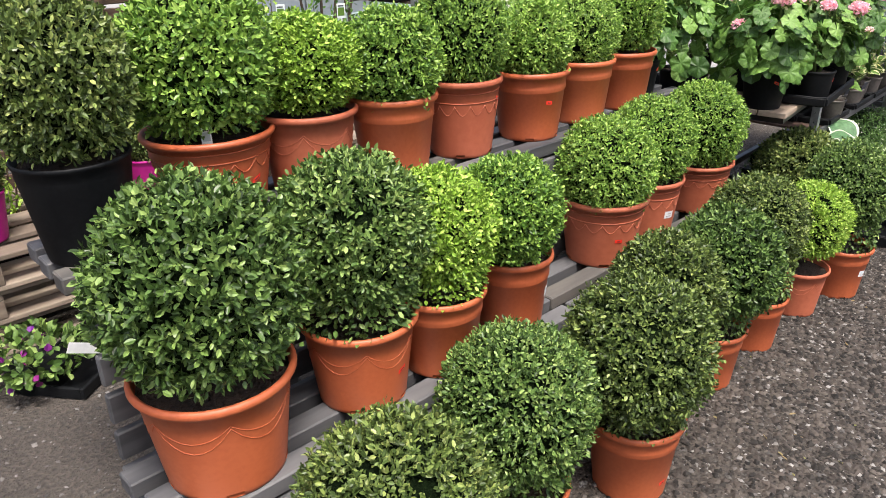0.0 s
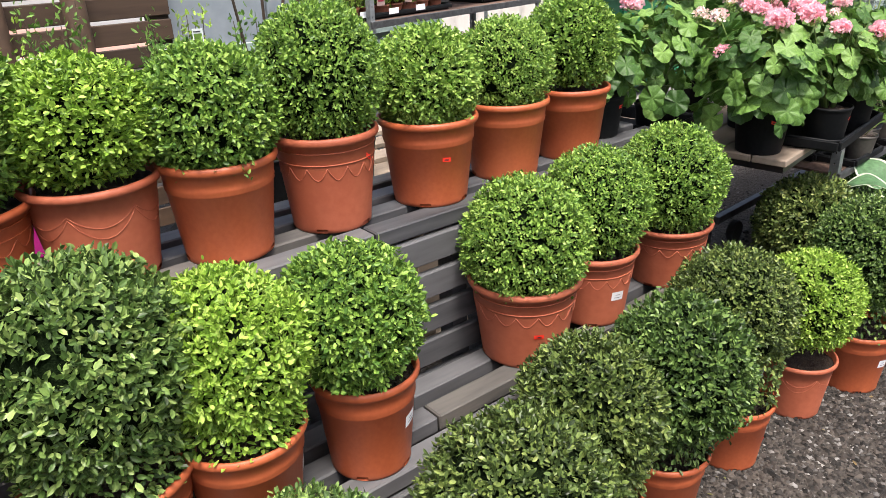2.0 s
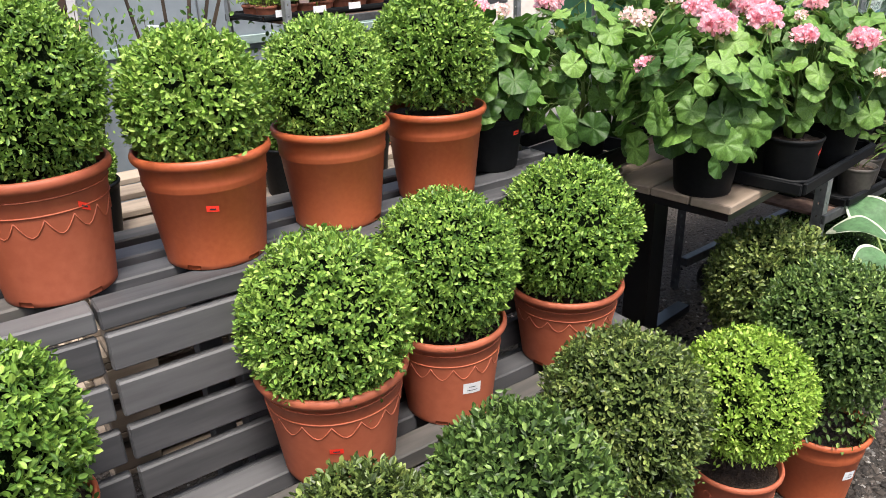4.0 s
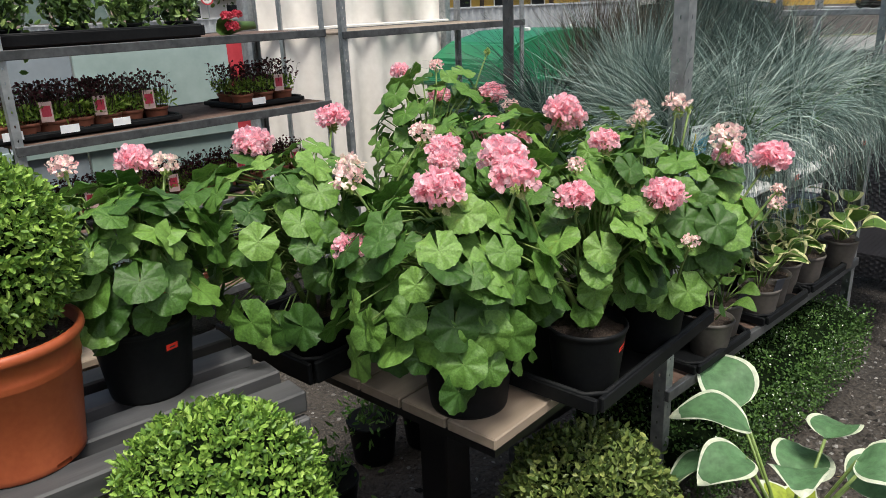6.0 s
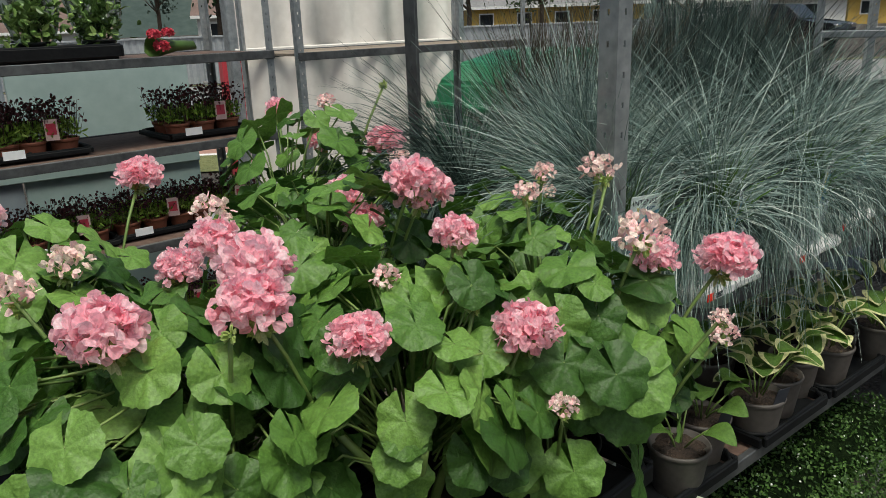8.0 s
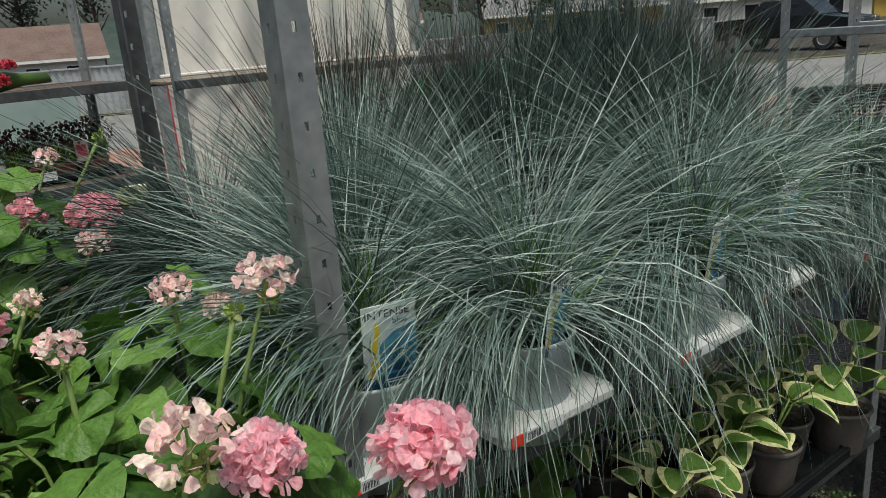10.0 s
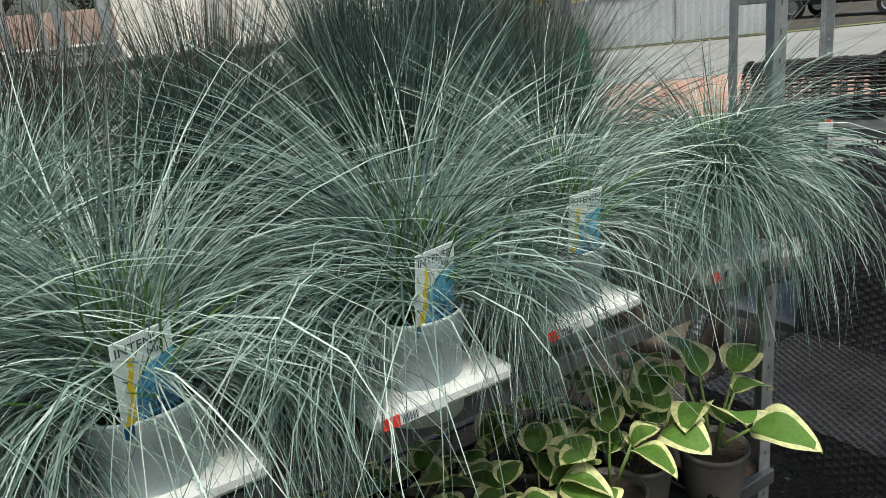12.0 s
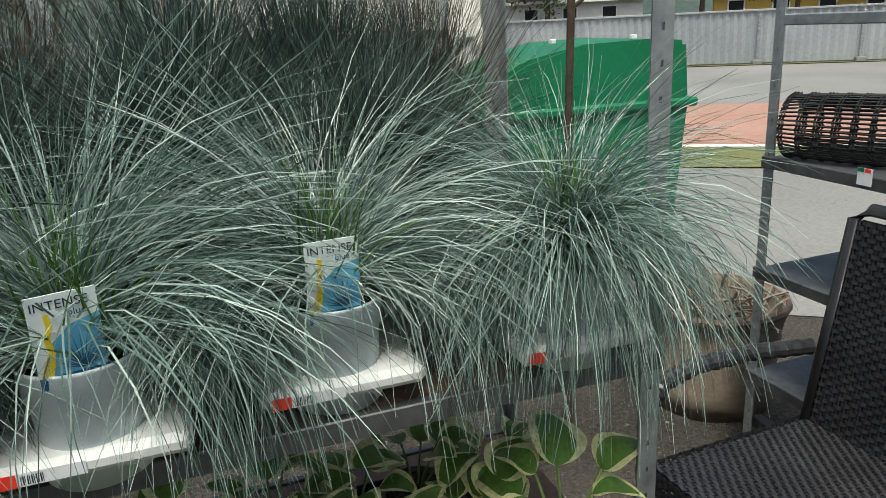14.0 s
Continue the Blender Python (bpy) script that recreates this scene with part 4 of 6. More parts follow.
p = unit(g.normal(size=(420, 3)))
p[:, 2] = abs(p[:, 2])
q = p * np.array((0.19, 0.19, 0.13)) * g.uniform(0.7, 1, (420, 1)) + np.array((0, 0, 0.09))
link("leaves", scatter("leaves", q, unit(p + 0.6 * g.normal(size=p.shape)), p, g.uniform(0.03, 0.05, 420), 0.03), M_BOXD, vi)
link("flowers", scatter("flowers", q[:26] * 1.06, unit(g.normal(size=(26, 3))), p[:26], 0.03, 0.03), leafy("purple petals", [(0.09, 0.01, 0.2), (0.3, 0.02, 0.16)], 0.6), vi)
part("handle_band", boxes(((-0.1, -0.2, 0.16), (0.1, -0.199, 0.2)), bevel=0.0003), M_PAPER, vi, "white paper band with a red stripe", m=pose(0, 0, 0, 0, 30, 20))

# ---- table ----
TT = Matrix.Translation((3.925, 1.465, 0)) @ Matrix.Rotation(radians(8.5), 4, "Z")
tb = empty("garden_table", "table with pale brown plank top and black steel leg", "table", TT)
for i in range(7):
    part("plank", boxes(((0, i * 0.127, 0.74), (0.86, i * 0.127 + 0.122, 0.765)), bevel=0.003), M_PLANK, tb)
part("frame", boxes(((0.012, 0.01, 0.715), (0.03, 0.87, 0.7395)), ((0.83, 0.01, 0.715), (0.848, 0.87, 0.7395)), ((0.03, 0.01, 0.715), (0.83, 0.03, 0.7395)), ((0.03, 0.85, 0.715), (0.83, 0.87, 0.7395))), M_STEEL, tb)
part("leg", boxes(((0.31, 0.41, 0.035), (0.41, 0.51, 0.7145)), bevel=0.004), M_STEEL, tb)
part("foot", boxes(((0.02, 0.43, 0.0), (0.7, 0.49, 0.034)), ((0.33, 0.12, 0.0), (0.39, 0.429, 0.034)), ((0.33, 0.491, 0.0), (0.39, 0.8, 0.034)), bevel=0.004), M_STEEL, tb)


# ---- geraniums ----
def ger_leaf(seed):
    """A round, softly lobed leaf: a dished blade with shallow folds along seven veins and a wavy rim."""
    g = random.Random(seed)
    bm = bmesh.new()
    n = 42
    centre = bm.verts.new((0, 0, 0.0))
    tilt, cup = g.uniform(-0.12, 0.12), g.uniform(0.02, 0.16)
    rings = [[] for _ in range(3)]
    for i in range(n):
        a = radians(7 + i * (346 / (n - 1)))
        lobe = 1 + 0.045 * math.cos(a * 7 + 0.4) + 0.02 * math.cos(a * 21 + seed) + 0.05 * math.cos(a) + 0.012 * g.uniform(-1, 1)
        wave = 0.1 * math.sin(a * 3 + seed * 1.7)
        for ring, f in zip(rings, (0.4, 0.78, 1.0)):
            fold = 0.06 * f * math.cos(a * 7 + 0.4)
            z = cup * f - (0.1 + 0.5 * cup) * f ** 3 + fold + wave * f ** 2 + tilt * f * math.sin(a) + (0.02 * g.uniform(-1, 1) if f == 1 else 0)
            ring.append(bm.verts.new((-lobe * f * math.cos(a), lobe * f * math.sin(a), z)))
    for i in range(n - 1):
        bm.faces.new((centre, rings[0][i], rings[0][i + 1]))
        for a, b in zip(rings, rings[1:]):
            bm.faces.new((a[i], b[i], b[i + 1], a[i + 1]))
    me = bpy.data.meshes.new("leaf")
    bm.to_mesh(me)
    bm.free()
    me.shade_smooth()
    me.materials.append(M_GER)
    return me


GLEAF = [ger_leaf(s) for s in range(8)]


def bloom_mesh(seed, n, faded):
    g = np.random.default_rng(seed)
    d = unit(g.normal(size=(n, 3)))
    d[:, 2] = np.where(d[:, 2] < -0.45, -d[:, 2], d[:, 2])
    p = d * np.array((1, 1, 0.8)) * g.uniform(0.5, 0.9, (n, 1))
    petal = np.array([(0, 0, 0), (0.35, 0.4, 0.12), (0.8, 0.5, 0.05), (1, 0.2, 0.1), (1, -0.2, 0), (0.8, -0.5, 0.1), (0.35, -0.4, 0.05)])
    me = scatter("petal_head", p, unit(d + 1.1 * g.normal(size=d.shape)), d + 0.25 * g.normal(size=d.shape), g.uniform(0.26, 0.4, n), 0.34, petal, [(0, 1, 2, 3), (0, 3, 4), (0, 4, 5, 6)])
    me.materials.append(M_PINKD if faded else M_PINK)
    return me


BLOOM = [bloom_mesh(1, 330, False), bloom_mesh(2, 300, False), bloom_mesh(3, 80, True)]
g = np.random.default_rng(9)
d = unit(g.normal(size=(40, 3)))
BUDS = scatter("bud_head", d * 0.25, unit(d + 0.3 * g.normal(size=d.shape)), g.normal(size=d.shape), g.uniform(0.5, 0.9, 40), 0.45)
BUDS.materials.append(M_BUD)
GPOT = {}


def geranium(x, y, z, pr, ph, rx, top, low, n, blooms, label, seed, tag=None, centre=(0, 0)):
    """rx: spread of the leaves; top and low: their heights over the pot's base; blooms: (x, y, z, size, kind)."""
    g = random.Random(seed)
    t = empty("geranium", label, "potted flower", pose(x, y, z), "potted geraniums")
    key = (pr, ph)
    if key not in GPOT:
        GPOT[key] = round_pot(pr, ph, 0.78)
        GPOT[key].materials.append(M_BLACK)
    p = shared("pot", GPOT[key], None, t)
    soil_disc(t, pr * 0.94, ph * 0.905)
    if tag is not None:
        sticker(p, lambda zz: pr * (0.78 + 0.2 * zz / ph), tag, ph * 0.72)
    bm = bmesh.new()
    for k in range(5):
        a = k * 1.3 + seed
        tube(bm, [(0.015 * math.cos(a), 0.015 * math.sin(a), ph * 0.9), (0.04 * math.cos(a), 0.04 * math.sin(a), ph + 0.06), (0.1 * math.cos(a), 0.1 * math.sin(a), ph + 0.15)], 0.008, 6, 0.7)
    n = int(n * 2.3)
    rx, top = rx * 1.14, top + 0.055
    for i in range(n):
        u = (i + 0.5) / n
        a = i * 2.39996 + g.uniform(-0.3, 0.3)
        el = math.asin(min(1, max(-0.75, 1 - 1.62 * u)))
        h = Vector((math.cos(a) * math.cos(el), math.sin(a) * math.cos(el), math.sin(el)))
        s = g.uniform(0.8, 1.06) if i % 4 else g.uniform(0.5, 0.78)
        mid = Vector((centre[0], centre[1], (top + max(low, ph * 0.8)) / 2))
        up = top - mid.z
        place = mid + Vector((h.x * rx * s, h.y * rx * s, h.z * (up if h.z > 0 else mid.z - low) * s))
        size = g.uniform(0.027, 0.045) * (1.1 if h.z < 0 else 1.0)
        nrm = (Vector((h.x, h.y, h.z * 0.6 + 0.55)) + Vector((g.uniform(-.7, .7), g.uniform(-.7, .7), g.uniform(-.25, .4)))).normalized()
        q = nrm.to_track_quat("Z", "Y").to_matrix().to_4x4()
        away = math.atan2(h.y, h.x)
        loc = q.inverted() @ Vector((math.cos(away), math.sin(away), -0.3))
        m = Matrix.Translation(place) @ q @ Matrix.Rotation(math.atan2(loc.y, loc.x) + g.uniform(-0.5, 0.5), 4, "Z") @ Matrix.Diagonal((size, size, size, 1))
        shared("leaf", GLEAF[g.randrange(8)], None, t, m=m)
        root = Vector((h.x * 0.05, h.y * 0.05, ph + 0.05 + 0.5 * max(0, place.z - ph)))
        tube(bm, [root, (root + place) / 2 + Vector((0, 0, 0.03)), place], 0.0018, 4)
    for bx, by, bz, size, kind in blooms:
        q = Vector((bx - x, by - y, bz - z))
        foot = Vector((q.x * 0.55, q.y * 0.55, max(ph, q.z - 0.2)))
        tube(bm, [foot, (foot * 0.4 + q * 0.6) + Vector((0, 0, 0.01)), q], 0.0028, 5)
        mm = Matrix.Translation(q) @ Matrix.Rotation(g.uniform(0, 6), 4, "Z") @ Matrix.Scale(size * 0.95, 4)
        if kind == "bud":
            shared("bud_head", BUDS, None, t, m=mm)
        else:
            fh = shared("flower_head", BLOOM[2 if kind == "faded" else g.randrange(2)], None, t, "pale pink double flower head" if kind == "faded" else "pink double flower head", m=mm)
            shared("bud_head", BUDS, None, fh, m=Matrix.Translation((0.2, -0.1, -0.55)) @ Matrix.Diagonal((0.5, 0.5, 0.5, 1)))
    part("stem_frame", bm, M_STEM, t, smooth=True)


GL = "pink double-flowered geranium in a black pot on "
geranium(3.47, 1.95, 0.864, 0.095, 0.15, 0.13, 0.36, 0.06, 34, [(3.56, 2.12, 1.27, .04, "full"), (3.6, 2.06, 1.265, .03, "faded"), (3.44, 2.18, 1.27, .03, "faded")], GL + "the slatted bench", 1, -75)
geranium(3.99, 1.61, 0.765, 0.10, 0.17, 0.185, 0.42, 0.02, 66, [(3.763, 1.658, 1.141, .033, "full"), (3.873, 1.537, 1.246, .046, "full"), (3.81, 1.72, 1.25, .034, "faded"), (3.99, 1.66, 1.26, .03, "full"), (4.05, 1.56, 1.275, .046, "full"), (3.98, 1.46, 1.24, .012, "bud")], GL + "a plank table", 2, -125, (-0.06, 0))
geranium(4.20, 1.475, 0.775, 0.082, 0.145, 0.17, 0.42, 0.1, 50, [(4.195, 1.506, 1.241, .02, "faded"), (4.12, 1.447, 1.2, .036, "full"), (4.321, 1.388, 1.175, .042, "full"), (4.33, 1.546, 1.262, .032, "full"), (4.28, 1.44, 1.2, .014, "bud"), (4.02, 1.5, 1.25, .044, "full")], GL + "a black tray", 3, -75, (0.03, 0.06))
geranium(4.46, 1.50, 0.775, 0.082, 0.145, 0.17, 0.42, 0.02, 56, [(4.698, 1.369, 1.191, .045, "full"), (4.656, 1.589, 1.298, .034, "faded"), (4.513, 1.376, 1.262, .038, "faded"), (4.458, 1.543, 1.298, .022, "faded"), (4.57, 1.40, 1.215, .034, "full"), (4.6, 1.30, 1.12, .022, "faded"), (4.33, 1.33, 1.09, .02, "faded"), (4.56, 1.28, 1.16, .016, "faded"), (4.6, 1.52, 1.3, .012, "bud")], GL + "a black tray", 4, -60, (0.02, 0))
geranium(3.86, 1.98, 0.765, 0.082, 0.145, 0.19, 0.46, 0.02, 54, [(3.80, 2.08, 1.275, .045, "full"), (3.89, 1.841, 1.242, .034, "faded"), (4.08, 2.2, 1.285, .042, "full"), (3.75, 1.98, 1.2, .02, "bud"), (4.1, 1.86, 1.275, .034, "faded")], GL + "a plank table", 5, None, (-0.05, 0))
geranium(4.27, 1.83, 0.765, 0.082, 0.145, 0.19, 0.5, 0.1, 54, [(4.382, 1.696, 1.29, .045, "full"), (4.353, 1.923, 1.244, .044, "full"), (4.351, 1.678, 1.315, .04, "full"), (4.452, 1.806, 1.271, .02, "faded"), (4.06, 1.74, 1.26, .04, "full"), (4.33, 1.80, 1.23, .036, "full")], GL + "a plank table", 6, None)
geranium(4.36, 2.15, 0.765, 0.082, 0.145, 0.17, 0.56, 0.1, 46, [(4.5, 2.28, 1.29, .034, "full"), (4.58, 2.14, 1.295, .042, "full"), (4.45, 2.4, 1.36, .03, "full"), (4.55, 2.35, 1.37, .024, "faded"), (4.62, 2.2, 1.41, .014, "bud"), (4.56, 2.05, 1.27, .026, "faded")], GL + "a plank table", 7, None, (0.06, 0.05))
geranium(4.60, 1.72, 0.775, 0.082, 0.145, 0.14, 0.45, 0.05, 36, [(4.57, 1.63, 1.3, .022, "faded"), (4.63, 1.69, 1.25, .02, "faded")], GL + "a black tray", 8, None, (-0.02, 0))


def carry_tray(x, y, z, turn, w, d, label, cells=(3, 2), h=0.06):
    """Thin-walled plant tray with a rolled rim and round wells."""
    t = empty("plant_tray", label, "tray", pose(x, y, z, 0, 0, turn), "black plant trays")
    bm = bmesh.new()
    box(bm, (-w / 2 + 0.012, -d / 2 + 0.012, 0), (w / 2 - 0.012, d / 2 - 0.012, 0.008), 0.002)
    part("base", bm, M_BLACK, t)
    for sx, sy in ((1, 0), (-1, 0), (0, 1), (0, -1)):
        bm = bmesh.new()
        if sx:
            box(bm, (sx * w / 2 - 0.008, -d / 2, 0.008), (sx * w / 2 + 0.004, d / 2, h), 0.003)
        else:
            box(bm, (-w / 2 + 0.0085, sy * d / 2 - 0.008, 0.008), (w / 2 - 0.0085, sy * d / 2 + 0.004, h), 0.003)
        part("side", bm, M_BLACK, t)
    bm = bmesh.new()
    c = 0.03
    tube(bm, [(-w / 2 + c, -d / 2, h), (w / 2 - c, -d / 2, h), (w / 2, -d / 2 + c, h), (w / 2, d / 2 - c, h), (w / 2 - c, d / 2, h), (-w / 2 + c, d / 2, h), (-w / 2, d / 2 - c, h), (-w / 2, -d / 2 + c, h)], 0.006, 6, close=True)
    part("rim", bm, M_BLACK, t, smooth=True)
    return t


carry_tray(4.37, 1.60, 0.767, 8.5, 0.56, 0.36, "black plastic tray holding geraniums on the table", h=0.042)
carry_tray(3.9, 2.08, 0.767, 8.5, 0.3, 0.36, "black plastic tray holding geraniums on the table", h=0.06)


# ---- steel trolleys ----
def slotted_post(parent, x, y, h, face=(1, 1), mat=M_GALV, w=0.03):
    """An angle post with slots: two slotted wings."""
    bm = bmesh.new()
    fx, fy = face
    for wing in (0, 1):
        for k in range(int(h / 0.05)):
            z = k * 0.05
            lo, hi = (0.0, w)
            for a, b, c, d in ((lo, (lo + hi) / 2 - 0.0025, z, z + 0.05), ((lo + hi) / 2 + 0.0025, hi, z, z + 0.05), ((lo + hi) / 2 - 0.0025, (lo + hi) / 2 + 0.0025, z, z + 0.04)):
                if wing == 0:
                    box(bm, (min(fx * a, fx * b), min(0, fy * 0.003), c), (max(fx * a, fx * b), max(0, fy * 0.003), d))
                else:
                    box(bm, (min(0, fx * 0.003), min(fy * a, fy * b) + fy * 0.0031, c), (max(0, fx * 0.003), max(fy * a, fy * b) + fy * 0.0031, d))
    return part("post", bm, mat, parent, "slotted galvanised post", m=Matrix.Translation((x, y, 0)))


def trolley(label, m, w, d, h, shelves, board=M_RUST, mat=M_GALV, wing=0.03, dull=None):
    t = empty("plant_trolley", label, "trolley", m, "steel plant trolleys")
    for x, fx in ((0, 1), (w, -1)):
        for y, fy in ((0, 1), (d, -1)):
            # the back left post can take a darker steel that carries its shade
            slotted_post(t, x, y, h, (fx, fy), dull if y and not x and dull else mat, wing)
    for z in shelves:
        s = part("shelf", boxes(((0.008, 0.01, z - 0.012), (w - 0.008, d - 0.01, z)), bevel=0.002), board, t)
        part("edge_rail", boxes(((0.0, -0.012, z - 0.03), (w, 0.006, z + 0.004)), bevel=0.002), M_GALVD, s)
        part("edge_rail", boxes(((0.0, d - 0.006, z - 0.03), (w, d + 0.012, z + 0.004)), bevel=0.002), M_GALVD, s)
        for x in (0.0, w - 0.02):
            part("hook", boxes(((x, 0.0065, z - 0.034), (x + 0.02, 0.034, z - 0.0125)), bevel=0.002), M_GALV, s)
    part("base_frame", boxes(((0, 0.034, 0.12), (w, 0.07, 0.16)), ((0, d - 0.07, 0.12), (w, d - 0.034, 0.16)), bevel=0.003), M_GALVD, t)
    for x in (0.12, w - 0.12):
        for y in (0.1, d - 0.1):
            bm = bmesh.new()
            lathe(bm, [(0, -0.018), (0.055, -0.018), (0.06, -0.01), (0.06, 0.01), (0.055, 0.018), (0, 0.018)], 16)
            part("castor", bm, M_TYRE, t, m=pose(x, y, 0.06, 90))
    return t


T2 = Matrix.Translation((4.712, 1.607, 0)) @ Matrix.Rotation(radians(3.6), 4, "Z")
# back left post: galvanised like the rest, shade put into a darker steel
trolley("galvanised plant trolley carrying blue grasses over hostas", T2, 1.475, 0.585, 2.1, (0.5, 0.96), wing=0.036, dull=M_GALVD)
T0 = Matrix.Translation((3.60, 3.55, 0)) @ Matrix.Rotation(radians(7), 4, "Z")
trolley("galvanised plant trolley with trays of red seedlings", T0, 1.42, 0.575, 2.1, (0.36, 0.76, 1.12, 1.45))
T1 = Matrix.Translation((5.15, 3.79, 0)) @ Matrix.Rotation(radians(4), 4, "Z")
trolley("empty galvanised plant trolley before the tarpaulin", T1, 1.38, 0.575, 2.1, (1.43,), M_RAW)
T3 = Matrix.Translation((7.10, 2.60, 0)) @ Matrix.Rotation(radians(-86), 4, "Z")
t3 = trolley("galvanised plant trolley holding black wicker baskets", T3, 1.4, 0.575, 1.95, (0.34, 0.69, 1.035), M_GALVD, wing=0.034)
for y in (0.0, 0.56):
    part("top_rail", boxes(((0.03, y, 1.41), (1.37, y + 0.02, 1.44)), bevel=0.003), M_GALV, t3)

def at(frame_m, x, y, z, turn=0):
    return frame_m @ pose(x, y, z, 0, 0, turn)


# trays of red seedlings on the back trolley
def seedling_pot(m, seed, tall, tint):
    g = np.random.default_rng(seed)
    t = empty("seedling_pot", "small terracotta pot of dark red and green seedlings", "potted plant", m, "seedling pots")
    shared("pot", SEEDPOT, None, t)
    n = 170
    p = np.stack([g.uniform(-.055, .055, n), g.uniform(-.055, .055, n), g.uniform(0.05, 0.05 + tall, n)], 1)
    tagged(link("green_growth", scatter("green_growth", p * np.array((1, 1, 0.42)) + np.array((0, 0, 0.035)), unit(g.normal(size=(n, 3)) + np.array((0, 0, 1))), g.normal(size=(n, 3)), 0.026, 0.009), M_BOXL, t), kind="stuff")
    q = np.stack([g.uniform(-.07, .07, n), g.uniform(-.07, .07, n), g.uniform(0.05 + tall * 0.5, 0.06 + tall, n)], 1)
    tagged(link("red_growth", scatter("red_growth", q[:100], unit(g.normal(size=(100, 3))), g.normal(size=(100, 3)), 0.015, 0.011), tint, t), kind="stuff")
    bm = bmesh.new()
    for k in range(0, 40):
        tube(bm, [(q[k, 0] * 0.6, q[k, 1] * 0.6, 0.04), tuple(q[k])], 0.0008, 3)
    tagged(part("stalk_frame", bm, M_TWIG, t), kind="stuff")


SEEDPOT = round_pot(0.05, 0.055, 0.8)
SEEDPOT.materials.append(M_POTRED)
k = 0
for z, spots in ((1.12, ((0.1, 0.22), (0.3, 0.22), (0.5, 0.22), (1.16, 0.25))), (0.76, ((0.2, 0.22), (0.55, 0.22), (0.9, 0.24), (1.2, 0.24))), (0.36, ((0.25, 0.22), (0.6, 0.22), (0.95, 0.22)))):
    for x, y in spots:
        m = at(T0, x, y, z + 0.002)
        b0, b1, b2 = m.translation
        carry_tray(b0, b1, b2, 7, 0.36, 0.3, "black plastic tray of seedling pots on a trolley shelf", h=0.026)
        for px in (-0.11, 0.0, 0.11):
            for py in (-0.07, 0.05):
                k += 1
                seedling_pot(at(T0, x + px, y + py, z + 0.011), 100 + k, 0.13 if z > 1 else 0.1, M_SEDUM)
        c = empty("picture_card", "pink plant picture card standing in a seedling pot", "plant label", at(T0, x + 0.06, y - 0.125, z + 0.065, -18), "picture cards")
        part("card", boxes(((-0.022, -0.0008, 0), (0.022, 0.0008, 0.075)), bevel=0.0003), M_CARDP, c)
        part("picture", boxes(((-0.016, -0.0018, 0.02), (0.016, -0.001, 0.06))), M_CARDR, c)
        pl = empty("price_card", "blank cream price card on the edge of a tray", "price card", at(T0, x - 0.08, y - 0.158, z + 0.02, 0), "price cards")
        part("card", boxes(((-0.035, -0.001, 0), (0.035, 0.001, 0.03)), bevel=0.0003), M_PAPER, pl)
# bagged plants on the upper shelf
for i, x in enumerate((0.12, 0.36, 0.6, 0.82)):
    b = empty("wrapped_plant", "plant in a clear film sleeve in a black tray", "wrapped plant", at(T0, x, 0.24, 1.452), "film-wrapped plants")
    g = np.random.default_rng(200 + i)
    p = g.normal(size=(420, 3)) * np.array((0.042, 0.042, 0.05)) + np.array((0, 0, 0.15))
    link("leaves", scatter("leaves", p, unit(g.normal(size=p.shape)), g.normal(size=p.shape), 0.035, 0.02), M_BOXD, b)
    bm = bmesh.new()
    lathe(bm, [(0.06, 0.05), (0.09, 0.14), (0.112, 0.28), (0.12, 0.44)], 18)
    for v in bm.verts:
        v.co *= 1 + 0.07 * noise.noise(v.co * 18)
    part("film_sleeve", bm, M_CLEAR, b, smooth=True).visible_shadow = False
    link("pot", round_pot(0.055, 0.07, 0.8), M_BLACK, b)
    if i == 1:
        shared("red_flower", BLOOM[0], M_CARDR, b, "deep red flower head", m=Matrix.Translation((0.02, -0.06, 0.2)) @ Matrix.Scale(0.038, 4))
m = at(T0, 0.42, 0.24, 1.4515)
carry_tray(*m.translation, 7, 0.86, 0.3, "long black plastic tray on the upper trolley shelf", h=0.05)
wp = empty("wrapped_plant", "plant in a printed film sleeve lying on the shelf", "wrapped plant", at(T0, 1.1, 0.2, 1.485, 20))
bm = bmesh.new()
lathe(bm, [(0.0, -0.16), (0.03, -0.15), (0.035, 0.0), (0.055, 0.12), (0.07, 0.2)], 16)
for v in bm.verts:
    v.co *= 1 + 0.12 * noise.noise(v.co * 25)
part("film_sleeve", bm, M_BOXD, wp, smooth=True, m=pose(0, 0, 0.0, 0, -90) @ Matrix.Scale(0.6, 4))
for px, pz, ps in ((-0.1, 0.0, 0.03), (-0.13, 0.045, 0.026), (-0.06, 0.05, 0.024)):
    shared("red_flower", BLOOM[1], M_CARDR, wp, "deep red flower head", m=Matrix.Translation((px, -0.03, pz)) @ Matrix.Scale(ps, 4))

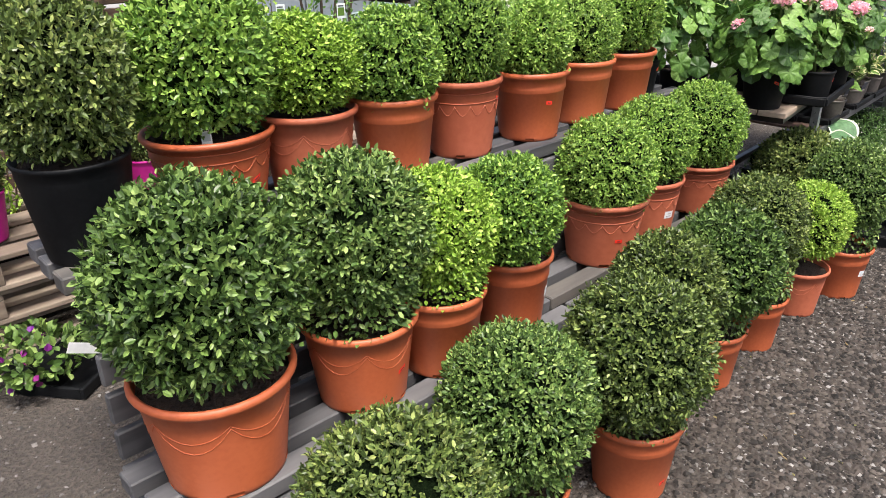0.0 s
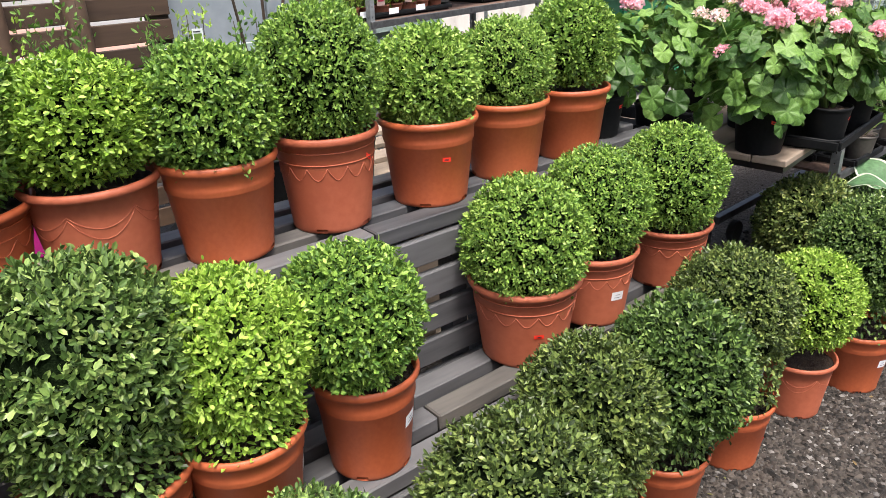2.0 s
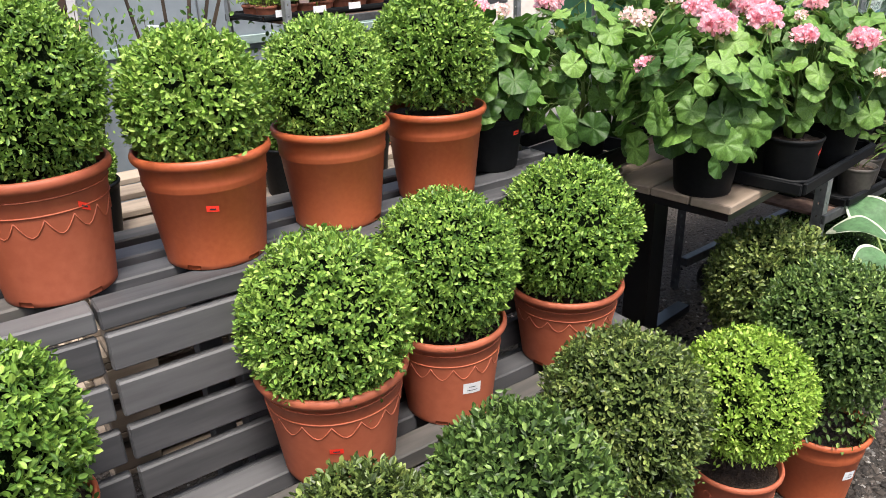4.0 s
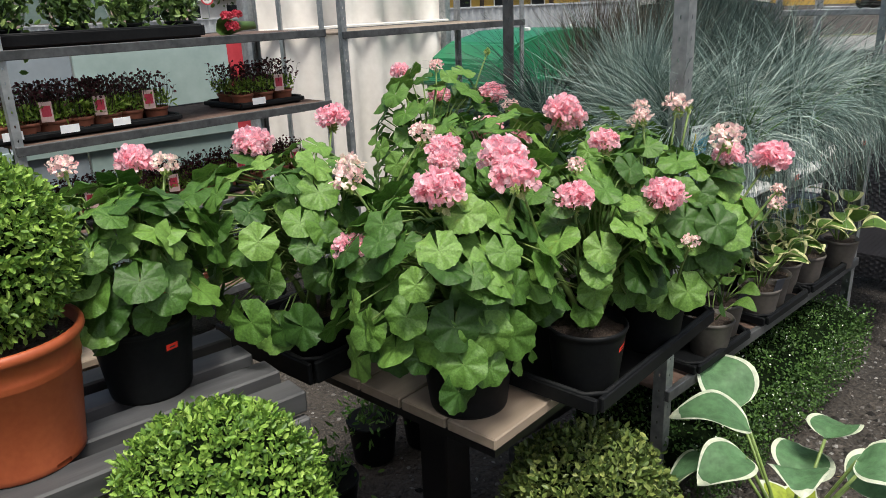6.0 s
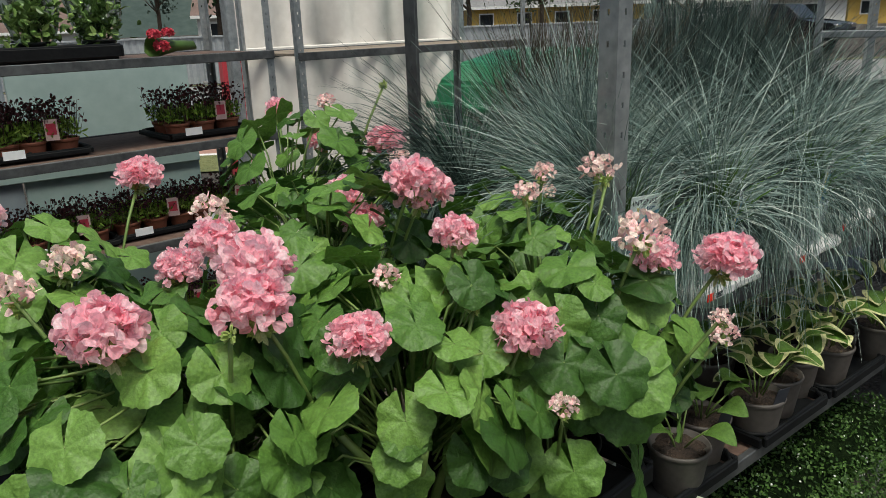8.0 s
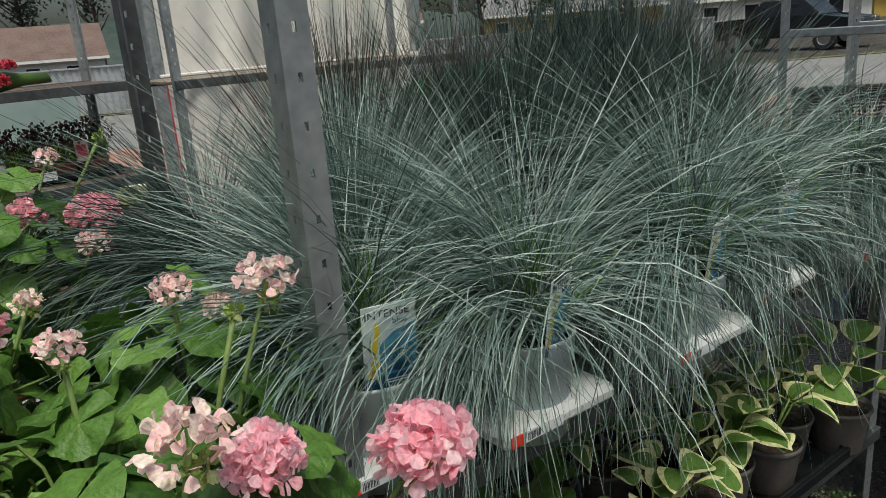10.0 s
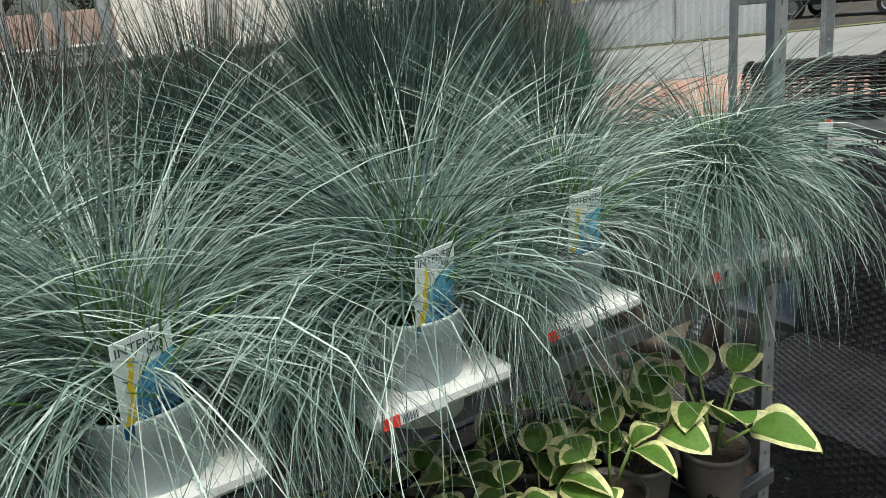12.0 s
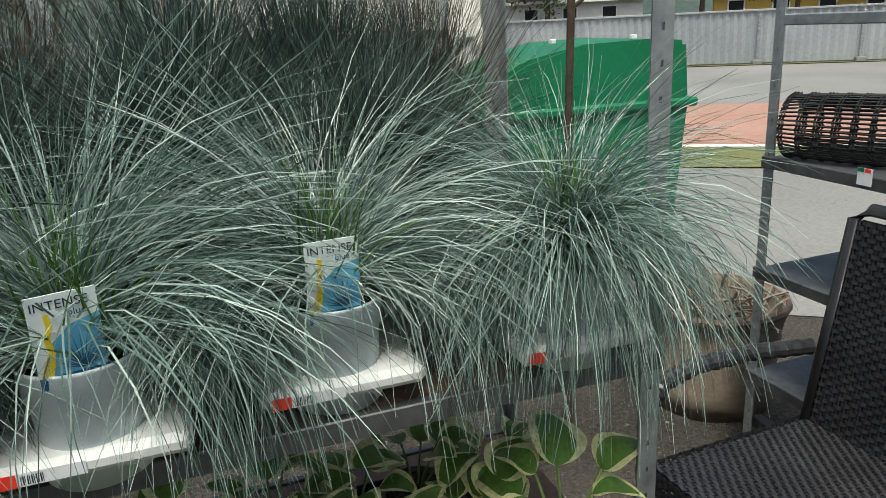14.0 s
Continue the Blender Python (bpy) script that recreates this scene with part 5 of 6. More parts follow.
# ---- blue grasses ----
def tuft(seed, n, length, lean, droop, width, upright=False, parted=True):
    """Blades that rise from one crown, arch over and hang."""
    g = np.random.default_rng(seed)
    a = g.uniform(0, 2 * math.pi, n)
    tilt = np.clip(np.abs(g.normal(0, lean, n)) + 0.02, 0, 1.5) if upright else 0.15 + 1.25 * g.random(n) ** 0.75
    L = length * g.uniform(0.6, 1.08, n) * (np.where(g.random(n) < 0.09, 1.38, 1.0) if upright else 1)
    k = 7
    s = np.linspace(0, 1, k)
    bend = droop * g.uniform(0.35, 1.25, n) * (0.3 + 0.95 * np.sin(np.minimum(tilt, 1.5)))
    ang = tilt[:, None] + bend[:, None] * s[None] ** 0.95
    ang = np.minimum(ang, 2.95)
    step = L[:, None] / (k - 1)
    r = np.concatenate([np.zeros((n, 1)), np.cumsum(np.sin(ang[:, :-1]) * step, 1)], 1)
    z = np.concatenate([np.zeros((n, 1)), np.cumsum(np.cos(ang[:, :-1]) * step, 1)], 1)
    sway = g.normal(0, 0.13, (n, 1)) * s[None] ** 2
    base = g.normal(0, 0.018, (n, 2))
    x = base[:, :1] + r * np.cos(a[:, None] + sway)
    y = base[:, 1:] + r * np.sin(a[:, None] + sway)
    w = width * g.uniform(0.7, 1.3, (n, 1)) * (1 - 0.75 * s[None] ** 2)
    keep = np.ones(n, bool) if upright or not parted else ~((np.abs(np.angle(np.exp(1j * (a + math.pi / 2)))) < 0.9) & (tilt > 0.2) & (g.random(n) < 0.95))
    return ribbons("blades", np.stack([x, y, z], 2)[keep], w[keep])


ARCH = [tuft(s, 3400, 0.44, 0.55, 2.7, 0.0021) for s in (11, 12, 13)]
FULL = [tuft(s, 2700, 0.37, 0.5, 0.9, 0.002, True) for s in (14, 15)]
THIN = [tuft(s, 1300, 0.42, 0.32, 0.4, 0.0019, True) for s in (21, 22)]
TALL = [tuft(s, 2300, 0.40, 0.32, 0.5, 0.002, True) for s in (16, 17)]
LONG = tuft(19, 2300, 0.42, 0.55, 3.0, 0.0021, parted=False)
for me in ARCH + [LONG]:
    me.materials.append(M_FESC)
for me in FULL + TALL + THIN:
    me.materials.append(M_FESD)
BASE = tuft(18, 260, 0.16, 0.4, 0.3, 0.003, True)
BASE.materials.append(M_GREENS)
SAGE = bpy.data.meshes.new("pot")
bm = bmesh.new()
lathe(bm, [(0, 0.004), (0.058, 0.004), (0.062, 0), (0.066, 0.06), (0.0675, 0.062), (0.0705, 0.112), (0.075, 0.114), (0.077, 0.148), (0.0785, 0.151), (0.0755, 0.153), (0.0715, 0.148), (0.07, 0.135), (0, 0.135)], 36)
bmesh.ops.recalc_face_normals(bm, faces=bm.faces)
bm.to_mesh(SAGE)
bm.free()
SAGE.shade_smooth()
SAGE.materials.append(M_SAGE)


def picture_card(parent, x, y, z, turn, lean):
    """Tall plant card: pale field, yellow stripe, blue picture with fan of blades, navy foot, title."""
    c = part("plant_card", boxes(((-0.0385, -0.0008, 0), (0.0385, 0.0008, 0.125)), bevel=0.0004), M_PALE, parent, "pale card with a yellow stripe and a blue grass picture", m=pose(x, y, z, lean, 0, turn) @ Matrix.Scale(0.9, 4))
    bm = bmesh.new()
    v = [bm.verts.new(p) for p in ((-0.022, -0.0012, 0.018), (0.038, -0.0012, 0.018), (0.038, -0.0012, 0.092), (0.004, -0.0012, 0.082), (-0.018, -0.0012, 0.062))]
    bm.faces.new(v)
    part("blue_field", bm, M_BLUE, c)
    part("navy_foot", boxes(((-0.038, -0.0016, 0.0005), (0.038, -0.0009, 0.018))), M_NAVY, c)
    bm = bmesh.new()
    st = [(-0.036, -0.022), (-0.03, -0.018), (-0.023, -0.015), (-0.026, -0.019), (-0.021, -0.014), (-0.022, -0.016)]
    lo = [bm.verts.new((a, -0.0015, 0.018 + i * 0.0165)) for i, (a, b) in enumerate(st)]
    hi = [bm.verts.new((b, -0.0015, 0.018 + i * 0.0165)) for i, (a, b) in enumerate(st)]
    for i in range(5):
        bm.faces.new((lo[i], hi[i], hi[i + 1], lo[i + 1]))
    part("yellow_stripe", bm, M_YELLOW, c)
    bm = bmesh.new()
    for k in range(15):
        a = radians(12 + k * 11)
        d = Vector((math.cos(a), 0, math.sin(a)))
        s = Vector((d.z, 0, -d.x)) * 0.0012
        o = Vector((0.012, -0.0019, 0.022))
        l = 0.024 + 0.026 * math.sin(a)
        bm.faces.new([bm.verts.new(q) for q in (o - s, o + s, o + d * l)])
    part("blade_print", bm, M_NAVY, c)
    lettering("INTENSE", 0.0165, M_INK, c, pose(-0.035, -0.0013, 0.106, 90), "title")
    lettering("blue", 0.0125, M_NAVY, c, pose(0.004, -0.0013, 0.094, 90), "subtitle")
    part("small_print", boxes(((-0.01, -0.0021, 0.009), (0.026, -0.0017, 0.0105)), ((-0.006, -0.0021, 0.005), (0.024, -0.0017, 0.0064))), M_PALE, c)


def grass(m, mesh, mat, card=None, label="blue-green grass in a pale grey-green pot on a white tray", base=True, rot=0, scale=1.0):
    t = empty("blue_grass", label, "potted grass", m, "potted blue grasses")
    shared("pot", SAGE, None, t, m=Matrix.Diagonal((0.9, 0.9, 1, 1)))
    soil_disc(t, 0.062, 0.136)
    shared("blades", mesh, mat, t, m=Matrix.Translation((0, 0, 0.165)) @ Matrix.Rotation(rot, 4, "Z") @ Matrix.Scale(scale, 4))
    if base:
        shared("young_blades", BASE, None, t, m=Matrix.Translation((0, 0, 0.139)))
    if card:
        picture_card(t, *card)
    return t


ZS = 0.958
fronts = ((0.099, 0.067), (0.32, 0.012), (0.668, 0.004), (0.974, 0.052), (1.325, 0.03))
cards = [(-0.005, -0.056, 0.15, -12, 8), (0.0, -0.055, 0.136, 22, 8), (0.0, -0.055, 0.136, 14, 8), (-0.005, -0.056, 0.136, 4, 6), None]
for i, (x, y) in enumerate(fronts):
    grass(at(T2, x, y, 0.968), LONG if i == 4 else ARCH[i % 3], None, cards[i], rot=0, scale=0.88 if i == 4 else 0.92 + 0.04 * (i % 3))
# rows behind mostly take the blade colour darkened to stand for their shade
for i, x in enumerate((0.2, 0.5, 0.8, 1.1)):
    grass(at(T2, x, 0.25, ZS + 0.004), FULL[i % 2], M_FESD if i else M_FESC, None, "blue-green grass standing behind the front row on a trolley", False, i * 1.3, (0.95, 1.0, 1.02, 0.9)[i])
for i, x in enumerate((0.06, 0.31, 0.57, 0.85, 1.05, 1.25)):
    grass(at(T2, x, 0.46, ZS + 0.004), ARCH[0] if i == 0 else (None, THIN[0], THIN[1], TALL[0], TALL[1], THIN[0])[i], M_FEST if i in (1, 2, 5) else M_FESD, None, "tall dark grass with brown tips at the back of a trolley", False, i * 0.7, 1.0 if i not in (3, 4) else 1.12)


def white_tray(m, w):
    """Low white carrying tray: flat rim plate with wells hanging under it."""
    t = empty("white_tray", "white plastic carrying tray under grass pots", "tray", m, "white trays")
    bm = bmesh.new()
    box(bm, (-w / 2, -0.0895, 0.036), (w / 2, 0.085, 0.064), 0.009)
    part("rim_plate", bm, M_TRAYW, t)
    for x in (0.0,):
        bm = bmesh.new()
        lathe(bm, [(0, 0.0), (0.055, 0.0), (0.064, 0.006), (0.07, 0.038), (0.0, 0.038)], 24)
        part("well", bm, M_TRAYW, t, smooth=True, m=Matrix.Translation((x, -0.005, 0)))
    bm = bmesh.new()
    st = part("price_sticker", boxes(((-w / 4 - 0.045, -0.0915, 0.042), (-w / 4 - 0.02, -0.0903, 0.058))), M_RED, t, "red-orange price sticker")
    if w > 0.1:
        lb = part("barcode_label", boxes(((-w / 4 - 0.02, -0.0912, 0.042), (-w / 4 + 0.05, -0.0903, 0.058))), M_PAPER, t, "white barcode label")
        bm = bmesh.new()
        for k in range(11):
            box(bm, (-w / 4 - 0.016 + k * 0.0022, -0.0917, 0.044), (-w / 4 - 0.0152 + k * 0.0022 + 0.0006 * (k % 2), -0.0913, 0.055))
        tagged(part("bars", bm, M_INK, lb), kind="stuff")


for x, y in fronts:
    white_tray(at(T2, x, y + 0.018, 0.9605), 0.22)


# ---- hostas ----
def hosta_leaf(seed, margin):
    g = random.Random(seed)
    bm = bmesh.new()
    rows = []
    outline = [(i / 20, 0.004 + 0.475 * math.sin(math.pi * (i / 20) ** 0.74) ** 0.72) for i in range(20)] + [(1.0, 0.0)]
    for i, (x, h) in enumerate(outline):
        bendz = 0.12 * math.sin(x * 3.0) - 0.28 * x * x
        row = []
        for k, f in enumerate((-1, -1 + margin, -0.35, 0, 0.35, 1 - margin, 1)):
            y = h * f
            row.append(bm.verts.new((x, y, bendz + 0.22 * abs(y) + 0.025 * math.sin(9 * x + 3 * f + seed))))
        rows.append(row)
    for i in range(len(rows) - 1):
        for k in range(6):
            f = bm.faces.new((rows[i][k], rows[i + 1][k], rows[i + 1][k + 1], rows[i][k + 1]))
            f.material_index = 1 if k in (0, 5) or i >= len(rows) - 3 else 0
    me = bpy.data.meshes.new("leaf")
    bm.to_mesh(me)
    bm.free()
    me.shade_smooth()
    return me


HLEAF = [hosta_leaf(s, 0.34) for s in (1, 2, 3)]
for me in HLEAF:
    me.materials.append(M_HOSTA), me.materials.append(M_CREAM)
BLEAF = [hosta_leaf(s, 0.16) for s in (4, 5)]
for me in BLEAF:
    me.materials.append(M_HOSTAB), me.materials.append(M_CREAMW)
PLAIN = hosta_leaf(6, 0.1)
PLAIN.materials.append(M_HOSTA), PLAIN.materials.append(M_HOSTA)
HPOT = round_pot(0.068, 0.115, 0.75)
HPOT.materials.append(M_TAUPE)


def hosta(m, n, size, meshes, label, seed, spread=0.5, stalk=0.09, tag=None, pot=True, plate=False):
    g = random.Random(seed)
    t = empty("hosta", label, "potted plant", m, "potted hostas")
    p = shared("pot", HPOT, None, t)
    soil_disc(t, 0.062, 0.104)
    bm = bmesh.new()
    for i in range(n):
        a = i * 2.4 + g.uniform(-0.4, 0.4)
        out, up = 0.02 + spread * stalk * g.uniform(0.4, 1.1), 0.115 + stalk * g.uniform(0.35, 1.1)
        tip = Vector((out * math.cos(a), out * math.sin(a), up))
        tube(bm, [(0.012 * math.cos(a), 0.012 * math.sin(a), 0.105), tip * 0.5 + Vector((0, 0, 0.05)), tip], 0.003 * size / 0.1, 5, 0.8)
        s = size * g.uniform(0.7, 1.15)
        shared("leaf", meshes[g.randrange(len(meshes))], None, t, m=Matrix.Translation(tip) @ Matrix.Rotation(a, 4, "Z") @ Matrix.Rotation(g.uniform(-0.75, 0.15), 4, "Y") @ Matrix.Rotation(g.uniform(-0.4, 0.4), 4, "X") @ Matrix.Scale(s, 4))
    part("stalk_frame", bm, M_STEM, t, smooth=True)
    if tag is not None:
        sticker(p, lambda zz: 0.068 * (0.75 + 0.22 * zz / 0.115), tag, 0.07)
    if plate:
        part("name_card", boxes(((-0.02, -0.0008, 0), (0.02, 0.0008, 0.06)), bevel=0.0003), M_INK, t, "dark plant name card with pale print", m=pose(-0.01, -0.06, 0.1, 14, 0, -15))
    return t


HL = "hosta with cream-edged leaves in taupe pot on trolley shelf"
for i, (x, y, n, s, ms, tag) in enumerate(((0.30, 0.03, 5, 0.085, [PLAIN], None), (0.45, 0.07, 6, 0.085, [PLAIN], None), (0.64, 0.035, 7, 0.08, HLEAF, -40), (0.78, 0.06, 8, 0.08, HLEAF, None), (0.92, 0.08, 8, 0.085, HLEAF, None), (1.06, 0.05, 9, 0.08, HLEAF, None), (1.18, 0.09, 9, 0.085, HLEAF, None), (1.315, 0.02, 8, 0.115, HLEAF, -70))):
    hosta(at(T2, x, y, 0.505), n, s, ms, HL if ms is HLEAF else "plain green young hosta in taupe pot on trolley shelf", 20 + i, tag=tag, plate=i in (1, 2), stalk=0.12 if i == 7 else 0.09)
for i in range(9):
    hosta(at(T2, 0.2 + 0.135 * i, 0.24 + 0.05 * (i % 2), 0.505), 8, 0.09, HLEAF if i > 2 else [PLAIN], "hosta in taupe pot behind the front row on trolley shelf", 80 + i)
for i, x in enumerate((0.3, 0.75, 1.12)):
    m = at(T2, x, 0.3, 0.5005)
    carry_tray(*m.translation, 3.6, 0.4, 0.3, "black plastic tray under hosta pots", h=0.035)
    m = at(T2, x, 0.09, 0.5005)
    carry_tray(*m.translation, 3.6, 0.34, 0.22, "black plastic tray under hosta pots", h=0.035)
big = hosta(pose(4.86, 1.29, 0.0), 11, 0.19, BLEAF, "large hosta with white-edged blue-green leaves on the gravel", 50, 0.75, 0.3)
for k in range(4):
    shared("inner_leaf", BLEAF[0], M_LIME, big, "lime yellow young leaf", m=pose(0.02 * math.cos(k * 1.6), 0.02 * math.sin(k * 1.6), 0.15, 0, -70, k * 95) @ Matrix.Scale(0.13, 4))

# ---- cushion plants on the lowest shelf ----
for i, x in enumerate((0.24, 0.69, 1.14)):
    g = np.random.default_rng(300 + i)
    t = empty("cushion_plants", "tray of dense dark green cushion plants with tiny white flowers", "ground-cover plants", at(T2, x, 0.12, 0.16), "trays of cushion plants")
    part("tray", boxes(((-0.22, -0.15, 0.0), (0.22, 0.25, 0.05)), bevel=0.008), M_BLACK, t)
    n = 5200
    u, v = g.uniform(-0.235, 0.235, n), g.uniform(-0.24, 0.24, n)
    edge = np.clip(1 - (np.abs(v) / 0.25) ** 4, 0, 1)
    z = 0.03 + 0.19 * edge * g.uniform(0.65, 1.0, n) + 0.02 * np.sin(u * 30) * np.cos(v * 25)
    p = np.stack([u, v, z], 1)
    p[: n // 3, 1] = -0.2 - 0.05 * g.random(n // 3)
    p[: n // 3, 2] = g.uniform(-0.06, 0.2, n // 3)
    link("cushion", scatter("cushion", p, unit(g.normal(size=(n, 3))), g.normal(size=(n, 3)) + np.array((0, -0.6, 0.9)), g.uniform(0.008, 0.016, n), 0.008), M_MOSS, t)
    # block under the cushion leaves, coloured with the same painted-in shade
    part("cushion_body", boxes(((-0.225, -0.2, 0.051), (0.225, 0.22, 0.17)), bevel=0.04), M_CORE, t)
    q = p[::26] + np.array((0, -0.006, 0.008))
    link("flower_sprinkle", scatter("flower_sprinkle", q, unit(g.normal(size=q.shape)), g.normal(size=q.shape) + np.array((0, -1, 1)), 0.007, 0.006), M_STAR, t)

# ---- rattan armchair ----
def weave(bm, w, h, thick, nx, ny):
    """A woven panel in the xz plane: flat strands over and under the uprights."""
    for j in range(ny):
        z0, z1 = h * (j + 0.06) / ny, h * (j + 0.94) / ny
        prev = None
        for i in range(2 * nx + 1):
            y = thick * (1 if (i // 2 + j) % 2 else -1) * (1 if i % 2 else 0.15)
            x = w * i / (2 * nx)
            pair = [bm.verts.new((x, y, z0)), bm.verts.new((x, y, z1))]
            if prev:
                bm.faces.new((prev[0], pair[0], pair[1], prev[1]))
            prev = pair
    for i in range(nx):
        x = w * (i + 0.5) / nx
        box(bm, (x - 0.002, -thick * 0.3, 0), (x + 0.002, thick * 0.3, h))


def chair(m, label):
    c = empty("rattan_armchair", label, "armchair", m)
    bm = bmesh.new()
    weave(bm, 0.52, 0.50, 0.0035, 26, 44)
    part("seat", bm, M_RATTAN, c, m=Matrix.Translation((-0.26, -0.25, 0.42)) @ Matrix.Rotation(radians(-90), 4, "X"))
    part("seat_board", boxes(((-0.26, -0.25, 0.39), (0.26, 0.25, 0.414)), bevel=0.008), M_RATTAN, c)
    for lo, turn, w in (((-0.27, -0.262, 0.32), 0, 0.54), ((0.272, -0.26, 0.32), 90, 0.52), ((-0.272, -0.26, 0.32), 90, 0.52)):
        bm = bmesh.new()
        weave(bm, w, 0.105, 0.003, 27, 9)
        part("apron", bm, M_RATTAN, c, m=pose(*lo, 0, 0, turn))
    bm = bmesh.new()
    weave(bm, 0.50, 0.56, 0.004, 25, 46)
    part("backrest", bm, M_RATTAN, c, m=pose(-0.25, 0.235, 0.40, -10))
    part("backrest_core", boxes(((-0.25, 0.004, 0.0), (0.25, 0.02, 0.56)), bevel=0.006), M_RATTAN, c, m=pose(0, 0.238, 0.40, -10))
    bm = bmesh.new()
    tube(bm, [(-0.26, 0.24, 0.40), (-0.26, 0.335, 0.95), (-0.22, 0.342, 0.98), (0.22, 0.342, 0.98), (0.26, 0.335, 0.95), (0.26, 0.24, 0.40)], 0.016, 8)
    part("back_frame", bm, M_RATTAN, c, smooth=True)
    for s in (-1, 1):
        bm = bmesh.new()
        path = [(s * 0.285, -0.25, 0.02), (s * 0.285, -0.255, 0.4), (s * 0.29, -0.25, 0.56), (s * 0.295, -0.2, 0.615), (s * 0.3, -0.1, 0.635), (s * 0.3, 0.08, 0.63), (s * 0.285, 0.28, 0.61)]
        fine = []
        for a, b in zip(path, path[1:]):
            fine += [tuple(Vector(a).lerp(Vector(b), k / 9)) for k in range(9)]
        tube(bm, fine, 0.02, 10, ridge=0.16)
        part("armrest", bm, M_RATTAN, c, "armrest wrapped in flat rattan strand")
        bm = bmesh.new()
        tube(bm, [(s * 0.25, 0.24, 0.02), (s * 0.255, 0.245, 0.42)], 0.018, 8)
        part("leg", bm, M_RATTAN, c)
        for y in (-0.25, 0.24):
            bm = bmesh.new()
            lathe(bm, [(0, 0), (0.018, 0), (0.018, 0.019), (0, 0.019)], 12)
            part("foot_cap", bm, M_GALV, c, "grey plastic foot cap", m=Matrix.Translation((s * (0.285 if y < 0 else 0.25), y, 0)))

    for o in c.children:
        if o.name.split(".")[0] in ("seat", "backrest", "apron"):
            tagged(o, kind="stuff")


chair(pose(6.73, 1.892, 0, 0, 0, -84), "black woven rattan armchair on the yard")

# ---- black wicker baskets on the far trolley ----
def wicker(m, r0, r1, length, label, tip=False):
    b = empty("wicker_basket", label, "basket", m, "black wicker baskets")
    bm = bmesh.new()
    n = 44
    end = 0.03 if tip else r1
    for i in range(n):
        a = 2 * math.pi * i / n
        pts = [(x, r * math.cos(a), r * math.sin(a)) for x, r in ((0, r0 * 0.92), (length * 0.15, r0), (length * 0.6, r1), (length, end))]
        tube(bm, pts, 0.003, 4)
    tagged(part("rod_cage", bm, M_WICKER, b), kind="stuff")
    for k in range(9):
        s = k / 8
        x = length * (0.02 + 0.9 * s)
        r = (r0 * (1 - s) + r1 * s if not tip else r0 + (r1 - r0) * min(1, s / 0.6) if s < 0.6 else r1 + (end - r1) * (s - 0.6) / 0.4)
        bm = bmesh.new()
        for off in (0, 0.008):
            tube(bm, [(x + off + (0.004 if i % 2 else -0.004), (r + (0.004 if i % 2 else -0.003)) * math.cos(2 * math.pi * i / 44), (r + (0.004 if i % 2 else -0.003)) * math.sin(2 * math.pi * i / 44)) for i in range(44)], 0.0035, 4, close=True)
        part("hoop", bm, M_WICKER, b)


wicker(pose(7.15, 2.57, 1.129, 0, 0, -62), 0.09, 0.094, 0.42, "black wicker basket lying on a trolley shelf")
wicker(pose(7.46, 2.3, 1.129, 0, 0, -75), 0.09, 0.09, 0.62, "black wicker cone lying on a trolley shelf", True)
wicker(pose(7.36, 2.2, 0.694, 0, -90, 0), 0.1, 0.11, 0.24, "black wicker basket standing on a trolley shelf")
wicker(pose(7.38, 2.3, 1.54, 0, 0, -80), 0.1, 0.1, 0.5, "black wicker basket on the top trolley shelf", True)
tg = empty("price_tag", "white price tag with a green and red corner", "price tag", pose(7.118, 2.235, 1.045, 0, 0, -86) @ Matrix.Scale(0.55, 4))
part("card", boxes(((-0.04, -0.03, -0.05), (0.04, -0.028, 0.03)), bevel=0.0004), M_PAPER, tg)
part("green_mark", boxes(((-0.04, -0.0315, 0.012), (-0.005, -0.0303, 0.03))), M_BIN, tg)
part("red_mark", boxes(((0.0, -0.0315, 0.012), (0.03, -0.0303, 0.03))), M_RED, tg)

# ---- planter with dry sticks ----
pl = empty("wooden_planter", "round weathered planter full of dry sticks", "planter", pose(7.27, 3.02, 0))
bm = bmesh.new()
lathe(bm, [(0, 0.01), (0.2, 0.01), (0.22, 0), (0.235, 0.1), (0.228, 0.105), (0.242, 0.2), (0.235, 0.205), (0.25, 0.3), (0.243, 0.305), (0.262, 0.4), (0.25, 0.42), (0.235, 0.4), (0.23, 0.34), (0, 0.34)], 30)
for v in bm.verts:
    v.co += Vector((noise.noise(v.co * 9), noise.noise(v.co * 9 + Vector((5, 0, 0))), 0)) * 0.012
part("body", bm, M_RAW, pl, smooth=True)
bm = bmesh.new()
tube(bm, [(0.262 * math.cos(i * 0.2094), 0.262 * math.sin(i * 0.2094), 0.41 + 0.004 * math.sin(i * 3)) for i in range(30)], 0.014, 6, close=True)
part("rim", bm, M_RUST, pl)
bm = bmesh.new()
for k in range(90):
    a, r = random.uniform(0, 6.28), 0.2 * math.sqrt(random.random())
    p = Vector((r * math.cos(a), r * math.sin(a), 0.345 + random.uniform(0, 0.05)))
    q = p + Vector((random.uniform(-.13, .13), random.uniform(-.13, .13), random.uniform(-0.01, 0.12)))
    tube(bm, [p, (p + q) / 2 + Vector((0, 0, 0.01)), q], random.uniform(0.002, 0.006), 4)
part("dry_sticks", bm, M_RAW, pl)

